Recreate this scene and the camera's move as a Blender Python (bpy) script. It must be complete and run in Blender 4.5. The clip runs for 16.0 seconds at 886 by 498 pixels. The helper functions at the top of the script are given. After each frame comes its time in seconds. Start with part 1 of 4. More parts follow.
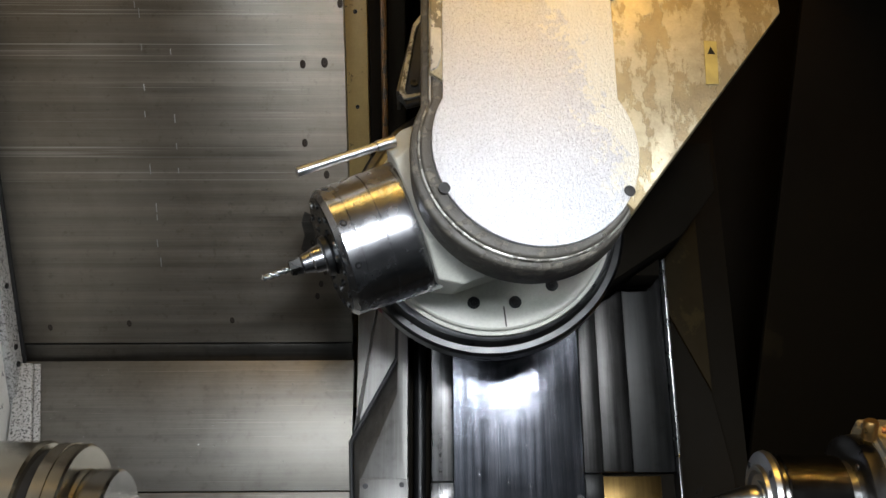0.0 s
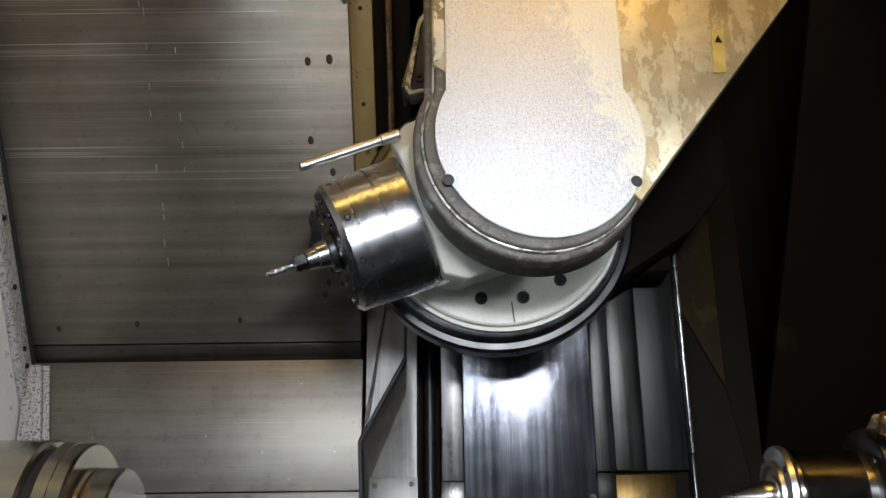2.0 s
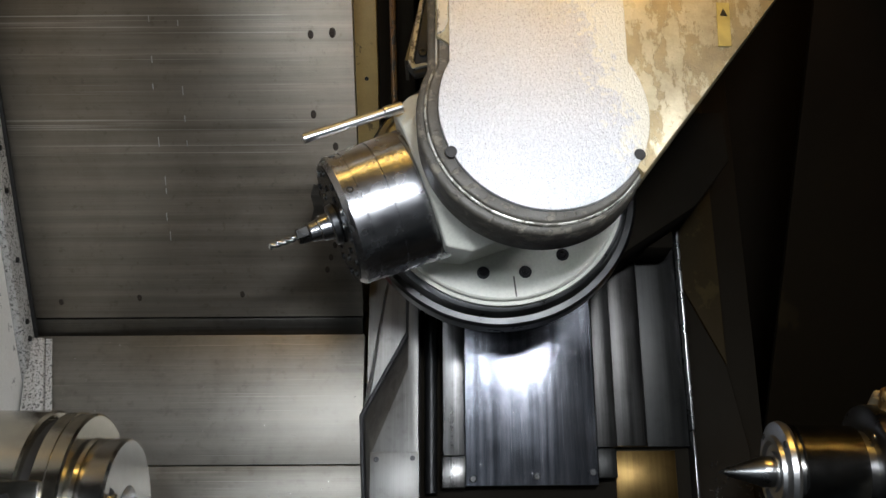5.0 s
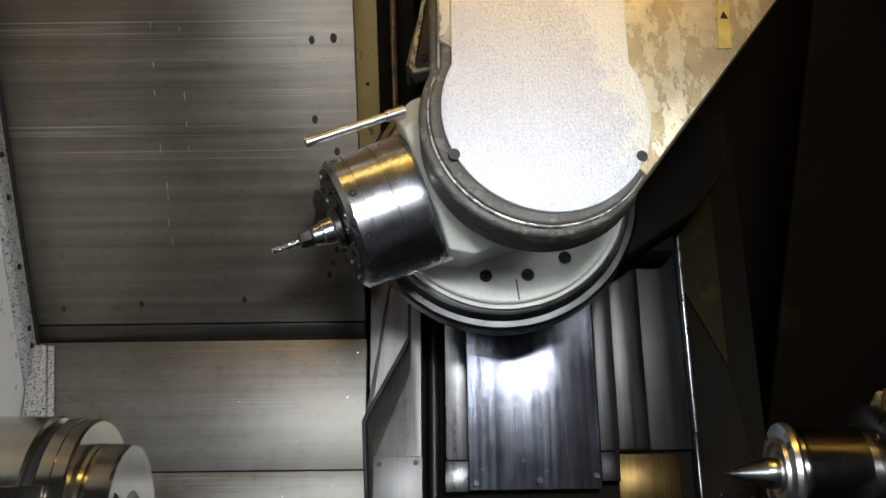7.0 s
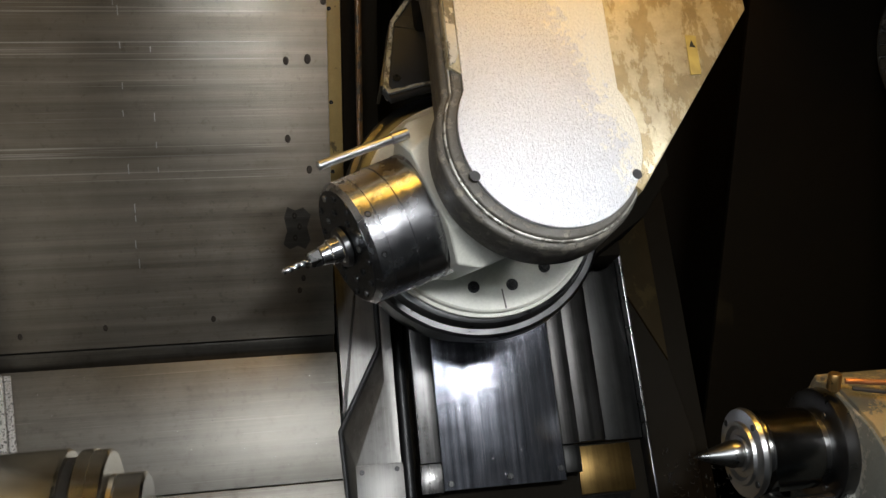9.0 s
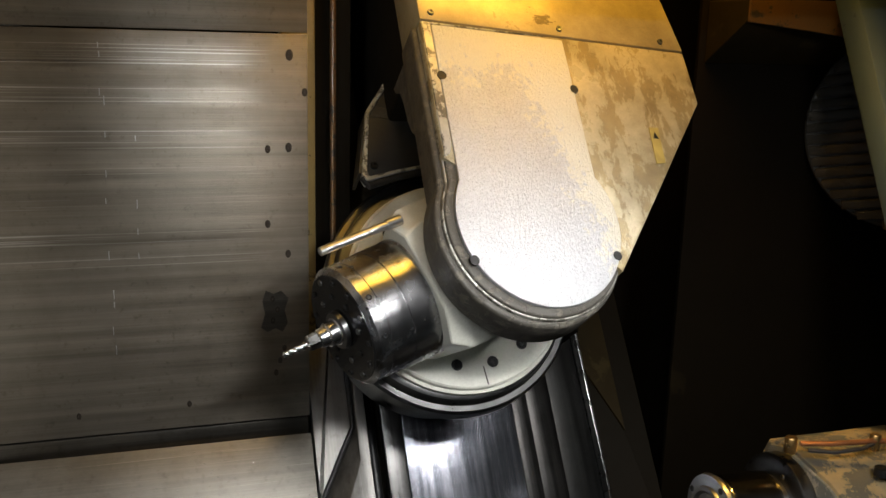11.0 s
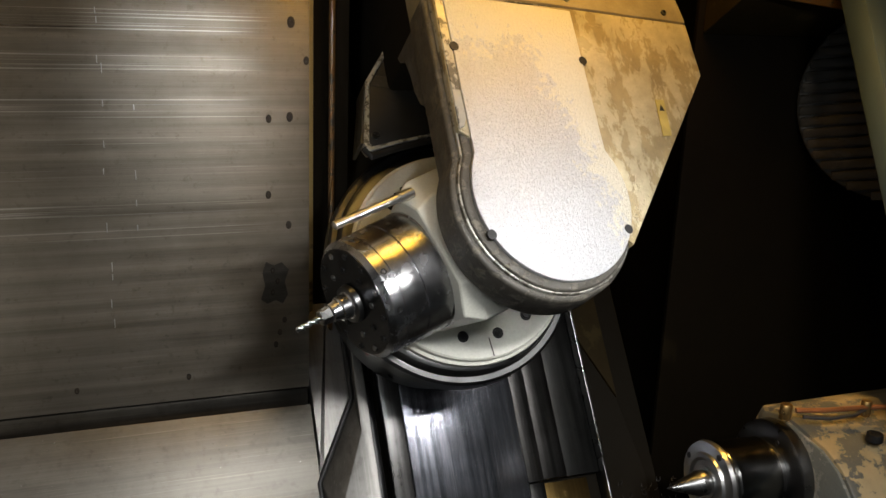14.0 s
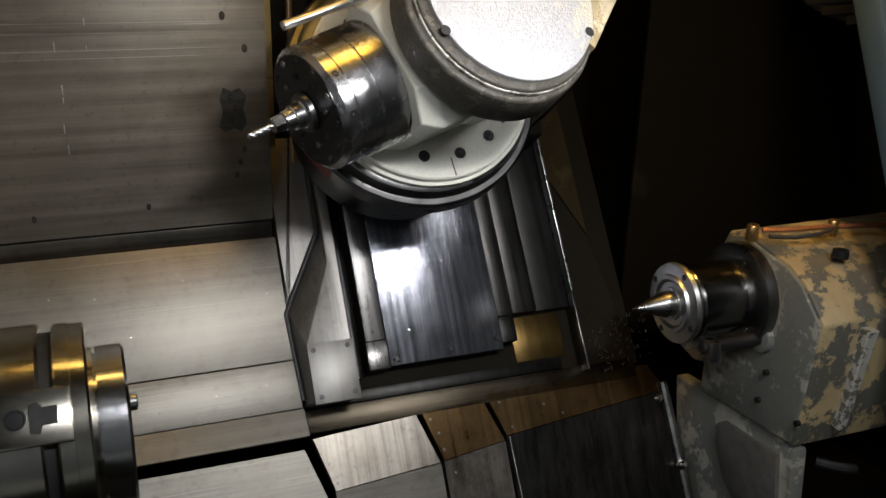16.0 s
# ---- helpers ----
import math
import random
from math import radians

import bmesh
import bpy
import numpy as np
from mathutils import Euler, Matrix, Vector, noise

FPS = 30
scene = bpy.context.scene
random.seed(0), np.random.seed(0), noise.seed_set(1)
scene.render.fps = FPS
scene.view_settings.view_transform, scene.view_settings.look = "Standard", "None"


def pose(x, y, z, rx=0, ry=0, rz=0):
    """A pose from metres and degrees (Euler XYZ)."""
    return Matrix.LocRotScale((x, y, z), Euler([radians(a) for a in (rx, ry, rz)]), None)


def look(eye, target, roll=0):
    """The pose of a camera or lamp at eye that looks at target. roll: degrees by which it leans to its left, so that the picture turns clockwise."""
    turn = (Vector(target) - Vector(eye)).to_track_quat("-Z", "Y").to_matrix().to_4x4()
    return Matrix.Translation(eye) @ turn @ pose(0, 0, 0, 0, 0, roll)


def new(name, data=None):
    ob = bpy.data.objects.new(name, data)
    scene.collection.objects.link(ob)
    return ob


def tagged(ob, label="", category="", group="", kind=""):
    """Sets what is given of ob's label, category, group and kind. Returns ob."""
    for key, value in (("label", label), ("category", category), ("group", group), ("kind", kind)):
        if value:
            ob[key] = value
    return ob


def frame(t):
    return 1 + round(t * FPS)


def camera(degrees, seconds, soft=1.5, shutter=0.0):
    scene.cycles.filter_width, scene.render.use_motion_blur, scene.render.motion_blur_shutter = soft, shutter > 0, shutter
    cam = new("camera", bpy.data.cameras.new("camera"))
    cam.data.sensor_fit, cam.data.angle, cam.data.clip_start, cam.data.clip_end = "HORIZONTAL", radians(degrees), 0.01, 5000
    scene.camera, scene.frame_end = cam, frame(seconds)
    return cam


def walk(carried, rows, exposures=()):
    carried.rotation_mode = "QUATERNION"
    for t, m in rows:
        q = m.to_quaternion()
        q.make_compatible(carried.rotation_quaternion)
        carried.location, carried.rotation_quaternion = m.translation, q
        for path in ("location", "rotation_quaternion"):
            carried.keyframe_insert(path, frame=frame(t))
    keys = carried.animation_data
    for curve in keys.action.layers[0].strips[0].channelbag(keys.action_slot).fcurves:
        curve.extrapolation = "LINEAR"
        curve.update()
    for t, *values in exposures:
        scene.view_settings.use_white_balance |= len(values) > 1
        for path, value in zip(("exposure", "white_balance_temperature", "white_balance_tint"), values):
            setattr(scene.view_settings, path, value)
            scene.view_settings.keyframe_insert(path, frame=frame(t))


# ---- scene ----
cam = camera(50.9, 16.0)
PATH = [
    (0, (0.381, 0.204, 1.88), (0.415, 2.112, 1.28), 0.2),
    (0.5, (0.39, 0.206, 1.865), (0.411, 2.124, 1.296), -0.0),
    (1, (0.397, 0.21, 1.867), (0.407, 2.125, 1.29), -0.6),
    (1.5, (0.401, 0.207, 1.855), (0.398, 2.123, 1.28), -0.6),
    (2, (0.397, 0.212, 1.857), (0.396, 2.125, 1.272), -0.7),
    (2.5, (0.39, 0.222, 1.857), (0.393, 2.132, 1.263), -0.7),
    (3, (0.392, 0.221, 1.857), (0.393, 2.129, 1.259), -0.7),
    (3.5, (0.39, 0.208, 1.848), (0.392, 2.119, 1.256), -0.7),
    (4, (0.394, 0.202, 1.841), (0.393, 2.111, 1.245), -0.7),
    (4.5, (0.396, 0.208, 1.843), (0.391, 2.11, 1.222), -0.4),
    (7, (0.388, 0.203, 1.835), (0.388, 2.111, 1.234), -0.7),
    (7.5, (0.358, 0.192, 1.854), (0.389, 2.097, 1.246), -0.4),
    (8, (0.334, 0.178, 1.858), (0.373, 2.085, 1.258), -0.3),
    (8.5, (0.241, 0.176, 1.871), (0.428, 2.074, 1.267), -0.0),
    (9, (0.117, 0.167, 1.882), (0.479, 2.039, 1.278), 0.7),
    (9.5, (-0.015, 0.16, 1.876), (0.489, 2.009, 1.305), 0.9),
    (10, (-0.041, 0.139, 1.857), (0.513, 2.001, 1.385), 1.2),
    (10.2, (-0.027, 0.13, 1.867), (0.531, 1.999, 1.423), 1.2),
    (12.5, (-0.138, 0.190, 1.948), (0.555, 2.007, 1.481), 2.2),
    (13, (-0.141, 0.194, 1.958), (0.56, 2.004, 1.475), 2.4),
    (13.5, (-0.148, 0.191, 1.947), (0.55, 1.999, 1.453), 2.4),
    (14, (-0.146, 0.187, 1.925), (0.544, 1.989, 1.4), 2.3),
    (14.5, (-0.133, 0.164, 1.893), (0.546, 1.96, 1.334), 2.1),
    (15, (-0.116, 0.141, 1.838), (0.566, 1.916, 1.22), 2.0),
    (15.5, (-0.104, 0.142, 1.795), (0.581, 1.896, 1.122), 1.8),
    (16, (-0.096, 0.145, 1.763), (0.593, 1.884, 1.056), 1.6),
]
walk(cam, [(t, look(eye, target, roll)) for t, eye, target, roll in PATH],
     exposures=[(0, 0.06, 5900, 9), (8, 0.0, 5950, 9), (10, 0.0, 6400, 10), (14, 0.0, 6450, 10), (16, 0.05, 6350, 11)])

# ---- light ----
world = bpy.data.worlds.new("world")
scene.world = world
world.use_nodes = True
world.node_tree.nodes["Background"].inputs[0].default_value = (0.55, 0.62, 0.75, 1)
world.node_tree.nodes["Background"].inputs[1].default_value = 0.012


def area_lamp(name, eye, target, sx, sy, watts, colour, spread):
    data = bpy.data.lights.new(name, "AREA")
    data.shape, data.size, data.size_y, data.energy, data.color = "RECTANGLE", sx, sy, watts, colour
    data.spread = radians(spread)
    ob = new(name, data)
    ob.matrix_world = look(eye, target)
    return ob


area_lamp("work_lamp", (0.62, 0.22, 2.32), (0.46, 1.7, 1.34), 0.30, 0.16, 8.8, (1.0, 0.99, 0.98), 108)
area_lamp("work_lamp_right", (1.32, 0.74, 2.20), (0.30, 1.5, 1.52), 0.40, 0.26, 0.72, (1.0, 0.99, 0.97), 42)
area_lamp("work_lamp_left", (0.14, 0.26, 2.19), (-0.25, 1.8, 1.05), 0.14, 0.10, 1.2, (0.95, 0.98, 1.0), 110)
area_lamp("amber_lamp", (0.72, 1.48, 2.42), (0.70, 1.80, 2.02), 0.60, 0.06, 2.2, (1.0, 0.52, 0.05), 100)
area_lamp("amber_tube", (0.28, 1.59, 2.56), (0.28, 1.52, 1.0), 1.10, 0.06, 2.4, (1.0, 0.60, 0.15), 165)
area_lamp("amber_lamp_right", (1.04, 1.50, 2.50), (1.16, 1.42, 1.10), 0.16, 0.06, 0.7, (1.0, 0.52, 0.08), 36)
# Unseen fill beam, added to brighten the left of the steel wall.
area_lamp("wall_fill", (-2.35, -3.1, 1.5), (-0.85, 1.9, 1.4), 1.1, 2.2, 34, (0.93, 0.97, 1.0), 24)
area_lamp("shop_lamp", (-1.9, -1.6, 3.5), (-1.7, -1.4, 0.0), 1.6, 0.9, 90, (0.97, 0.99, 1.0), 150)

# ---- materials ----


def nodes_of(name):
    m = bpy.data.materials.new(name)
    m.use_nodes = True
    nt = m.node_tree
    return m, nt, nt.nodes["Principled BSDF"]


def mapped(nt, scale, rot=(0, 0, 0)):
    tc = nt.nodes.new("ShaderNodeTexCoord")
    mp = nt.nodes.new("ShaderNodeMapping")
    mp.inputs["Scale"].default_value = scale
    mp.inputs["Rotation"].default_value = rot
    nt.links.new(tc.outputs["Object"], mp.inputs["Vector"])
    return mp.outputs["Vector"]


def noise_tex(nt, vec, scale, detail=4.0, rough=0.55):
    n = nt.nodes.new("ShaderNodeTexNoise")
    n.inputs["Scale"].default_value, n.inputs["Detail"].default_value, n.inputs["Roughness"].default_value = scale, detail, rough
    nt.links.new(vec, n.inputs["Vector"])
    return n.outputs["Fac"]


def ramp(nt, fac, stops):
    r = nt.nodes.new("ShaderNodeValToRGB")
    el = r.color_ramp.elements
    while len(el) < len(stops):
        el.new(0.5)
    for e, (p, c) in zip(el, stops):
        e.position = p
        e.color = (c, c, c, 1) if isinstance(c, (int, float)) else (*c, 1)
    nt.links.new(fac, r.inputs["Fac"])
    return r.outputs["Color"]


def mix(nt, fac, a, b, mode="MIX"):
    m = nt.nodes.new("ShaderNodeMix")
    m.data_type, m.blend_type = "RGBA", mode
    for sock, v in ((m.inputs[0], fac), (m.inputs[6], a), (m.inputs[7], b)):
        if isinstance(v, (int, float)):
            sock.default_value = v
        elif isinstance(v, tuple):
            sock.default_value = (*v, 1)
        else:
            nt.links.new(v, sock)
    return m.outputs[2]


def bump(nt, bsdf, height, strength, dist=0.001):
    b = nt.nodes.new("ShaderNodeBump")
    b.inputs["Strength"].default_value, b.inputs["Distance"].default_value = strength, dist
    nt.links.new(height, b.inputs["Height"])
    nt.links.new(b.outputs["Normal"], bsdf.inputs["Normal"])


def brushed(name, dark, light, rough, along, rough_var=0.12, stain=0.5, streak=0.5, scratch=0.35):
    """Brushed or polished sheet steel, its grain and scratches running along the object axis given."""
    m, nt, b = nodes_of(name)

    def grain(across, length):
        v = [across, across, across]
        v["xyz".index(along)] = length
        return mapped(nt, tuple(v))
    f = noise_tex(nt, grain(1100.0, 6.0), 1.0, 3)
    w = noise_tex(nt, grain(60.0, 0.9), 1.0, 8, 0.72)
    c = noise_tex(nt, grain(420.0, 3.2), 1.0, 2)
    s = noise_tex(nt, mapped(nt, (6, 6, 6)), 1.0, 9, 0.7)
    p = noise_tex(nt, mapped(nt, (45, 45, 45)), 1.0, 6, 0.7)
    col = mix(nt, ramp(nt, w, [(0.34, 0.0), (0.66, 1.0)]), dark, light)
    col = mix(nt, stain, col, ramp(nt, s, [(0.32, (0.42, 0.38, 0.32)), (0.58, (1, 1, 1))]), "MULTIPLY")
    col = mix(nt, stain * 0.6, col, ramp(nt, p, [(0.33, (0.35, 0.31, 0.26)), (0.46, (1, 1, 1))]), "MULTIPLY")
    col = mix(nt, 0.30, col, ramp(nt, f, [(0.3, 0.45), (0.7, 1.0)]), "MULTIPLY")
    mark = ramp(nt, c, [(0.66, 0.0), (0.72, scratch)])
    col = mix(nt, mark, col, tuple(min(1.0, k * 1.9) for k in light))
    nt.links.new(col, b.inputs["Base Color"])
    b.inputs["Metallic"].default_value = 0.92
    r1 = ramp(nt, w, [(0.3, max(0.03, rough - rough_var)), (0.7, rough + rough_var)])
    r2 = mix(nt, 0.5, r1, ramp(nt, s, [(0.35, max(0.03, rough - rough_var)), (0.65, rough + rough_var)]))
    nt.links.new(r2, b.inputs["Roughness"])
    bump(nt, b, mix(nt, 0.5, f, mix(nt, 0.4, w, c)), streak, 0.0006)
    return m


def turned(name, base, rough):
    """Turned or ground steel of machine parts."""
    m, nt, b = nodes_of(name)
    s = noise_tex(nt, mapped(nt, (30, 30, 30)), 1.0, 5)
    g = noise_tex(nt, mapped(nt, (220, 220, 220)), 1.0, 3)
    col = mix(nt, ramp(nt, s, [(0.35, 0.0), (0.7, 1.0)]), tuple(c * 0.82 for c in base), base)
    col = mix(nt, ramp(nt, g, [(0.66, 0.0), (0.78, 0.35)]), col, tuple(c * 0.35 for c in base))
    nt.links.new(col, b.inputs["Base Color"])
    b.inputs["Metallic"].default_value = 1.0
    nt.links.new(ramp(nt, s, [(0.3, rough * 0.88), (0.7, rough * 1.2)]), b.inputs["Roughness"])
    bump(nt, b, g, 0.04, 0.0005)
    return m


def paint(name, base, under, worn, rough=0.35, scale=14.0, grain=0.15, metal=0.0, stain=0.35, stretch=(1, 1, 1), grain_scale=260.0, stain_to=0.5):
    """Paint, with a share of it worn away to what lies under it (worn 0..1)."""
    m, nt, b = nodes_of(name)
    big = noise_tex(nt, mapped(nt, stretch), scale, 12, 0.74)
    dirt = noise_tex(nt, mapped(nt, (1, 1, 1)), scale * 0.45, 6, 0.7)
    g = noise_tex(nt, mapped(nt, (1, 1, 1)), grain_scale, 3)
    edge = 0.72 - worn * 0.42
    mask = ramp(nt, big, [(edge, 0.0), (edge + 0.015, 1.0)])
    body = mix(nt, stain, base, ramp(nt, dirt, [(0.3, (stain_to, stain_to * 0.92, stain_to * 0.78)), (0.62, (1, 1, 1))]), "MULTIPLY")
    body = mix(nt, 0.25, body, ramp(nt, g, [(0.3, 0.6), (0.65, 1.0)]), "MULTIPLY")
    lower = mix(nt, ramp(nt, dirt, [(0.35, 0.0), (0.65, 1.0)]), tuple(c * 0.55 for c in under), under)
    nt.links.new(mix(nt, mask, body, lower), b.inputs["Base Color"])
    b.inputs["Metallic"].default_value = metal
    nt.links.new(mix(nt, mask, ramp(nt, dirt, [(0.3, rough * 1.4), (0.7, rough * 0.8)]), (rough * 1.5,) * 3), b.inputs["Roughness"])
    bump(nt, b, mix(nt, 0.5, g, ramp(nt, big, [(edge, 1.0), (edge + 0.015, 0.0)])), grain, 0.0012)
    return m


def plain(name, base, rough, metal=0.0):
    m, nt, b = nodes_of(name)
    s = noise_tex(nt, mapped(nt, (1, 1, 1)), 40.0, 4)
    nt.links.new(mix(nt, ramp(nt, s, [(0.35, 0.0), (0.7, 1.0)]), tuple(c * 0.7 for c in base), base), b.inputs["Base Color"])
    b.inputs["Metallic"].default_value = metal
    nt.links.new(ramp(nt, s, [(0.3, rough * 0.8), (0.7, min(1, rough * 1.25))]), b.inputs["Roughness"])
    return m


BANDS = ((1.479, 1.502, 0.7), (1.524, 1.547, 0.9), (1.592, 1.610, 0.8), (1.639, 1.661, 1.0), (1.697, 1.735, 0.9), (1.775, 1.810, 1.0), (1.841, 1.887, 1.0))


def wall_steel():
    """Satin sheet with rubbed, glossy bands of long scratches, dull and spotted towards its edge."""
    m, nt, b = nodes_of("steel_wall")
    f = noise_tex(nt, mapped(nt, (5, 1, 900)), 1.0, 3)
    w = noise_tex(nt, mapped(nt, (0.8, 1, 46)), 1.0, 7, 0.68)
    c = noise_tex(nt, mapped(nt, (1.3, 1, 300)), 1.0, 2)
    s = noise_tex(nt, mapped(nt, (5, 5, 5)), 1.0, 8, 0.65)
    p = noise_tex(nt, mapped(nt, (70, 70, 70)), 1.0, 6, 0.7)
    sep = nt.nodes.new("ShaderNodeSeparateXYZ")
    tc = nt.nodes.new("ShaderNodeTexCoord")
    nt.links.new(tc.outputs["Object"], sep.inputs[0])
    edge = nt.nodes.new("ShaderNodeMapRange")
    edge.inputs["From Min"].default_value, edge.inputs["From Max"].default_value = 0.10, 0.17
    edge.inputs["To Min"].default_value, edge.inputs["To Max"].default_value = 1.0, 0.0
    nt.links.new(sep.outputs["X"], edge.inputs["Value"])
    # rows rubbed bright by the sliding cover, each a few centimetres high, with wavering borders
    waver = noise_tex(nt, mapped(nt, (1.5, 1, 160)), 1.0, 4, 0.7)
    height = nt.nodes.new("ShaderNodeMath")
    height.operation = "MULTIPLY_ADD"
    height.inputs[1].default_value = 0.022
    nt.links.new(waver, height.inputs[0])
    nt.links.new(sep.outputs["Z"], height.inputs[2])
    place = nt.nodes.new("ShaderNodeMapRange")
    place.inputs["From Min"].default_value, place.inputs["From Max"].default_value = 1.211, 2.011
    nt.links.new(height.outputs[0], place.inputs["Value"])
    stops = [(0.0, 0.0)]
    for low, high, gloss in BANDS:
        a, b2 = (low - 1.2) / 0.8, (high - 1.2) / 0.8
        stops += [(a - 0.004, 0.0), (a + 0.004, gloss), (b2 - 0.004, gloss), (b2 + 0.004, 0.0)]
    band = ramp(nt, place.outputs["Result"], stops)
    band = mix(nt, edge.outputs["Result"], (0.0, 0.0, 0.0), band)
    col = mix(nt, ramp(nt, w, [(0.34, 0.0), (0.66, 1.0)]), (0.205, 0.184, 0.150), (0.305, 0.277, 0.228))
    col = mix(nt, 0.45, col, ramp(nt, s, [(0.32, (0.50, 0.46, 0.39)), (0.6, (1, 1, 1))]), "MULTIPLY")
    col = mix(nt, 0.30, col, ramp(nt, p, [(0.32, (0.35, 0.31, 0.26)), (0.42, (1, 1, 1))]), "MULTIPLY")
    col = mix(nt, 0.25, col, ramp(nt, f, [(0.3, 0.5), (0.7, 1.0)]), "MULTIPLY")
    mark = mix(nt, band, (0.0, 0.0, 0.0), ramp(nt, c, [(0.57, 0.0), (0.66, 0.6)]))
    col = mix(nt, mark, col, (0.62, 0.59, 0.53))
    nt.links.new(col, b.inputs["Base Color"])
    b.inputs["Metallic"].default_value = 0.72
    dull = ramp(nt, w, [(0.3, 0.33), (0.7, 0.43)])
    nt.links.new(mix(nt, band, dull, ramp(nt, w, [(0.3, 0.25), (0.7, 0.37)])), b.inputs["Roughness"])
    b.inputs["Anisotropic"].default_value, b.inputs["Anisotropic Rotation"].default_value = 0.65, 0.25
    tan = nt.nodes.new("ShaderNodeTangent")
    tan.direction_type, tan.axis = "RADIAL", "Z"
    nt.links.new(tan.outputs["Tangent"], b.inputs["Tangent"])
    bump(nt, b, mix(nt, 0.4, f, mix(nt, band, mix(nt, 0.25, f, p), c)), 0.65, 0.0006)
    return m


STEEL_WALL = wall_steel()
STEEL_BAND = brushed("steel_band", (0.10, 0.094, 0.083), (0.17, 0.16, 0.14), 0.38, "x", 0.06, 0.5, 0.3, 0.2)
STEEL_LOW = brushed("steel_low", (0.185, 0.175, 0.152), (0.25, 0.236, 0.206), 0.47, "x", 0.07, 0.40, 0.3, 0.25)
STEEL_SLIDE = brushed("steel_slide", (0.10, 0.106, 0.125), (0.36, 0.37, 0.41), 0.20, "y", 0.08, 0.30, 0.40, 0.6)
STEEL_STRIP = brushed("steel_strip", (0.10, 0.098, 0.095), (0.22, 0.215, 0.21), 0.30, "y", 0.08, 0.4)
STEEL_STRUT = brushed("steel_strut", (0.165, 0.16, 0.15), (0.24, 0.233, 0.218), 0.44, "y", 0.08, 0.4, 0.3, 0.2)
STEEL_FLOOR = brushed("steel_floor", (0.15, 0.135, 0.115), (0.30, 0.275, 0.24), 0.34, "y", 0.10, 0.6, 0.4, 0.3)
STEEL_BROWN = brushed("steel_brown", (0.050, 0.030, 0.012), (0.105, 0.066, 0.027), 0.33, "y", 0.10, 0.7, 0.3, 0.15)
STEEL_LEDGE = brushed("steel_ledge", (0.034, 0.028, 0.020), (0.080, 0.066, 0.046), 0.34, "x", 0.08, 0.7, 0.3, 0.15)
STEEL_AMBER_LIT = brushed("steel_amber_lit", (0.085, 0.052, 0.015), (0.14, 0.092, 0.03), 0.34, "y", 0.08, 0.5, 0.3, 0.1)
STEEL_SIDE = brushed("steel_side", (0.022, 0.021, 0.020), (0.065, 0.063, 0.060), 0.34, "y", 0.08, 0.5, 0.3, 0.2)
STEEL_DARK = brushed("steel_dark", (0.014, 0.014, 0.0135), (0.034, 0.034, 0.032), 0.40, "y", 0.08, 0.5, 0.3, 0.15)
CHROME = turned("chrome", (0.66, 0.66, 0.65), 0.20)
NOSE_STEEL = turned("nose_steel", (0.52, 0.52, 0.53), 0.25)
# Warm tint stands in for the amber reflection on the chuck's plain steel.
CHUCK_STEEL = turned("chuck_steel", (0.58, 0.55, 0.47), 0.19)
SLEEVE_STEEL = turned("sleeve_steel", (0.17, 0.165, 0.155), 0.20)
DARK_STEEL = turned("dark_steel", (0.16, 0.16, 0.16), 0.30)
RING_STEEL = turned("ring_steel", (0.30, 0.30, 0.29), 0.28)
BASE_STEEL = turned("base_steel", (0.12, 0.12, 0.118), 0.30)
WHITE_HEAD = paint("white_head", (0.70, 0.70, 0.62), (0.30, 0.29, 0.25), 0.02, 0.30, 9, 0.05, 0.0, 0.30)


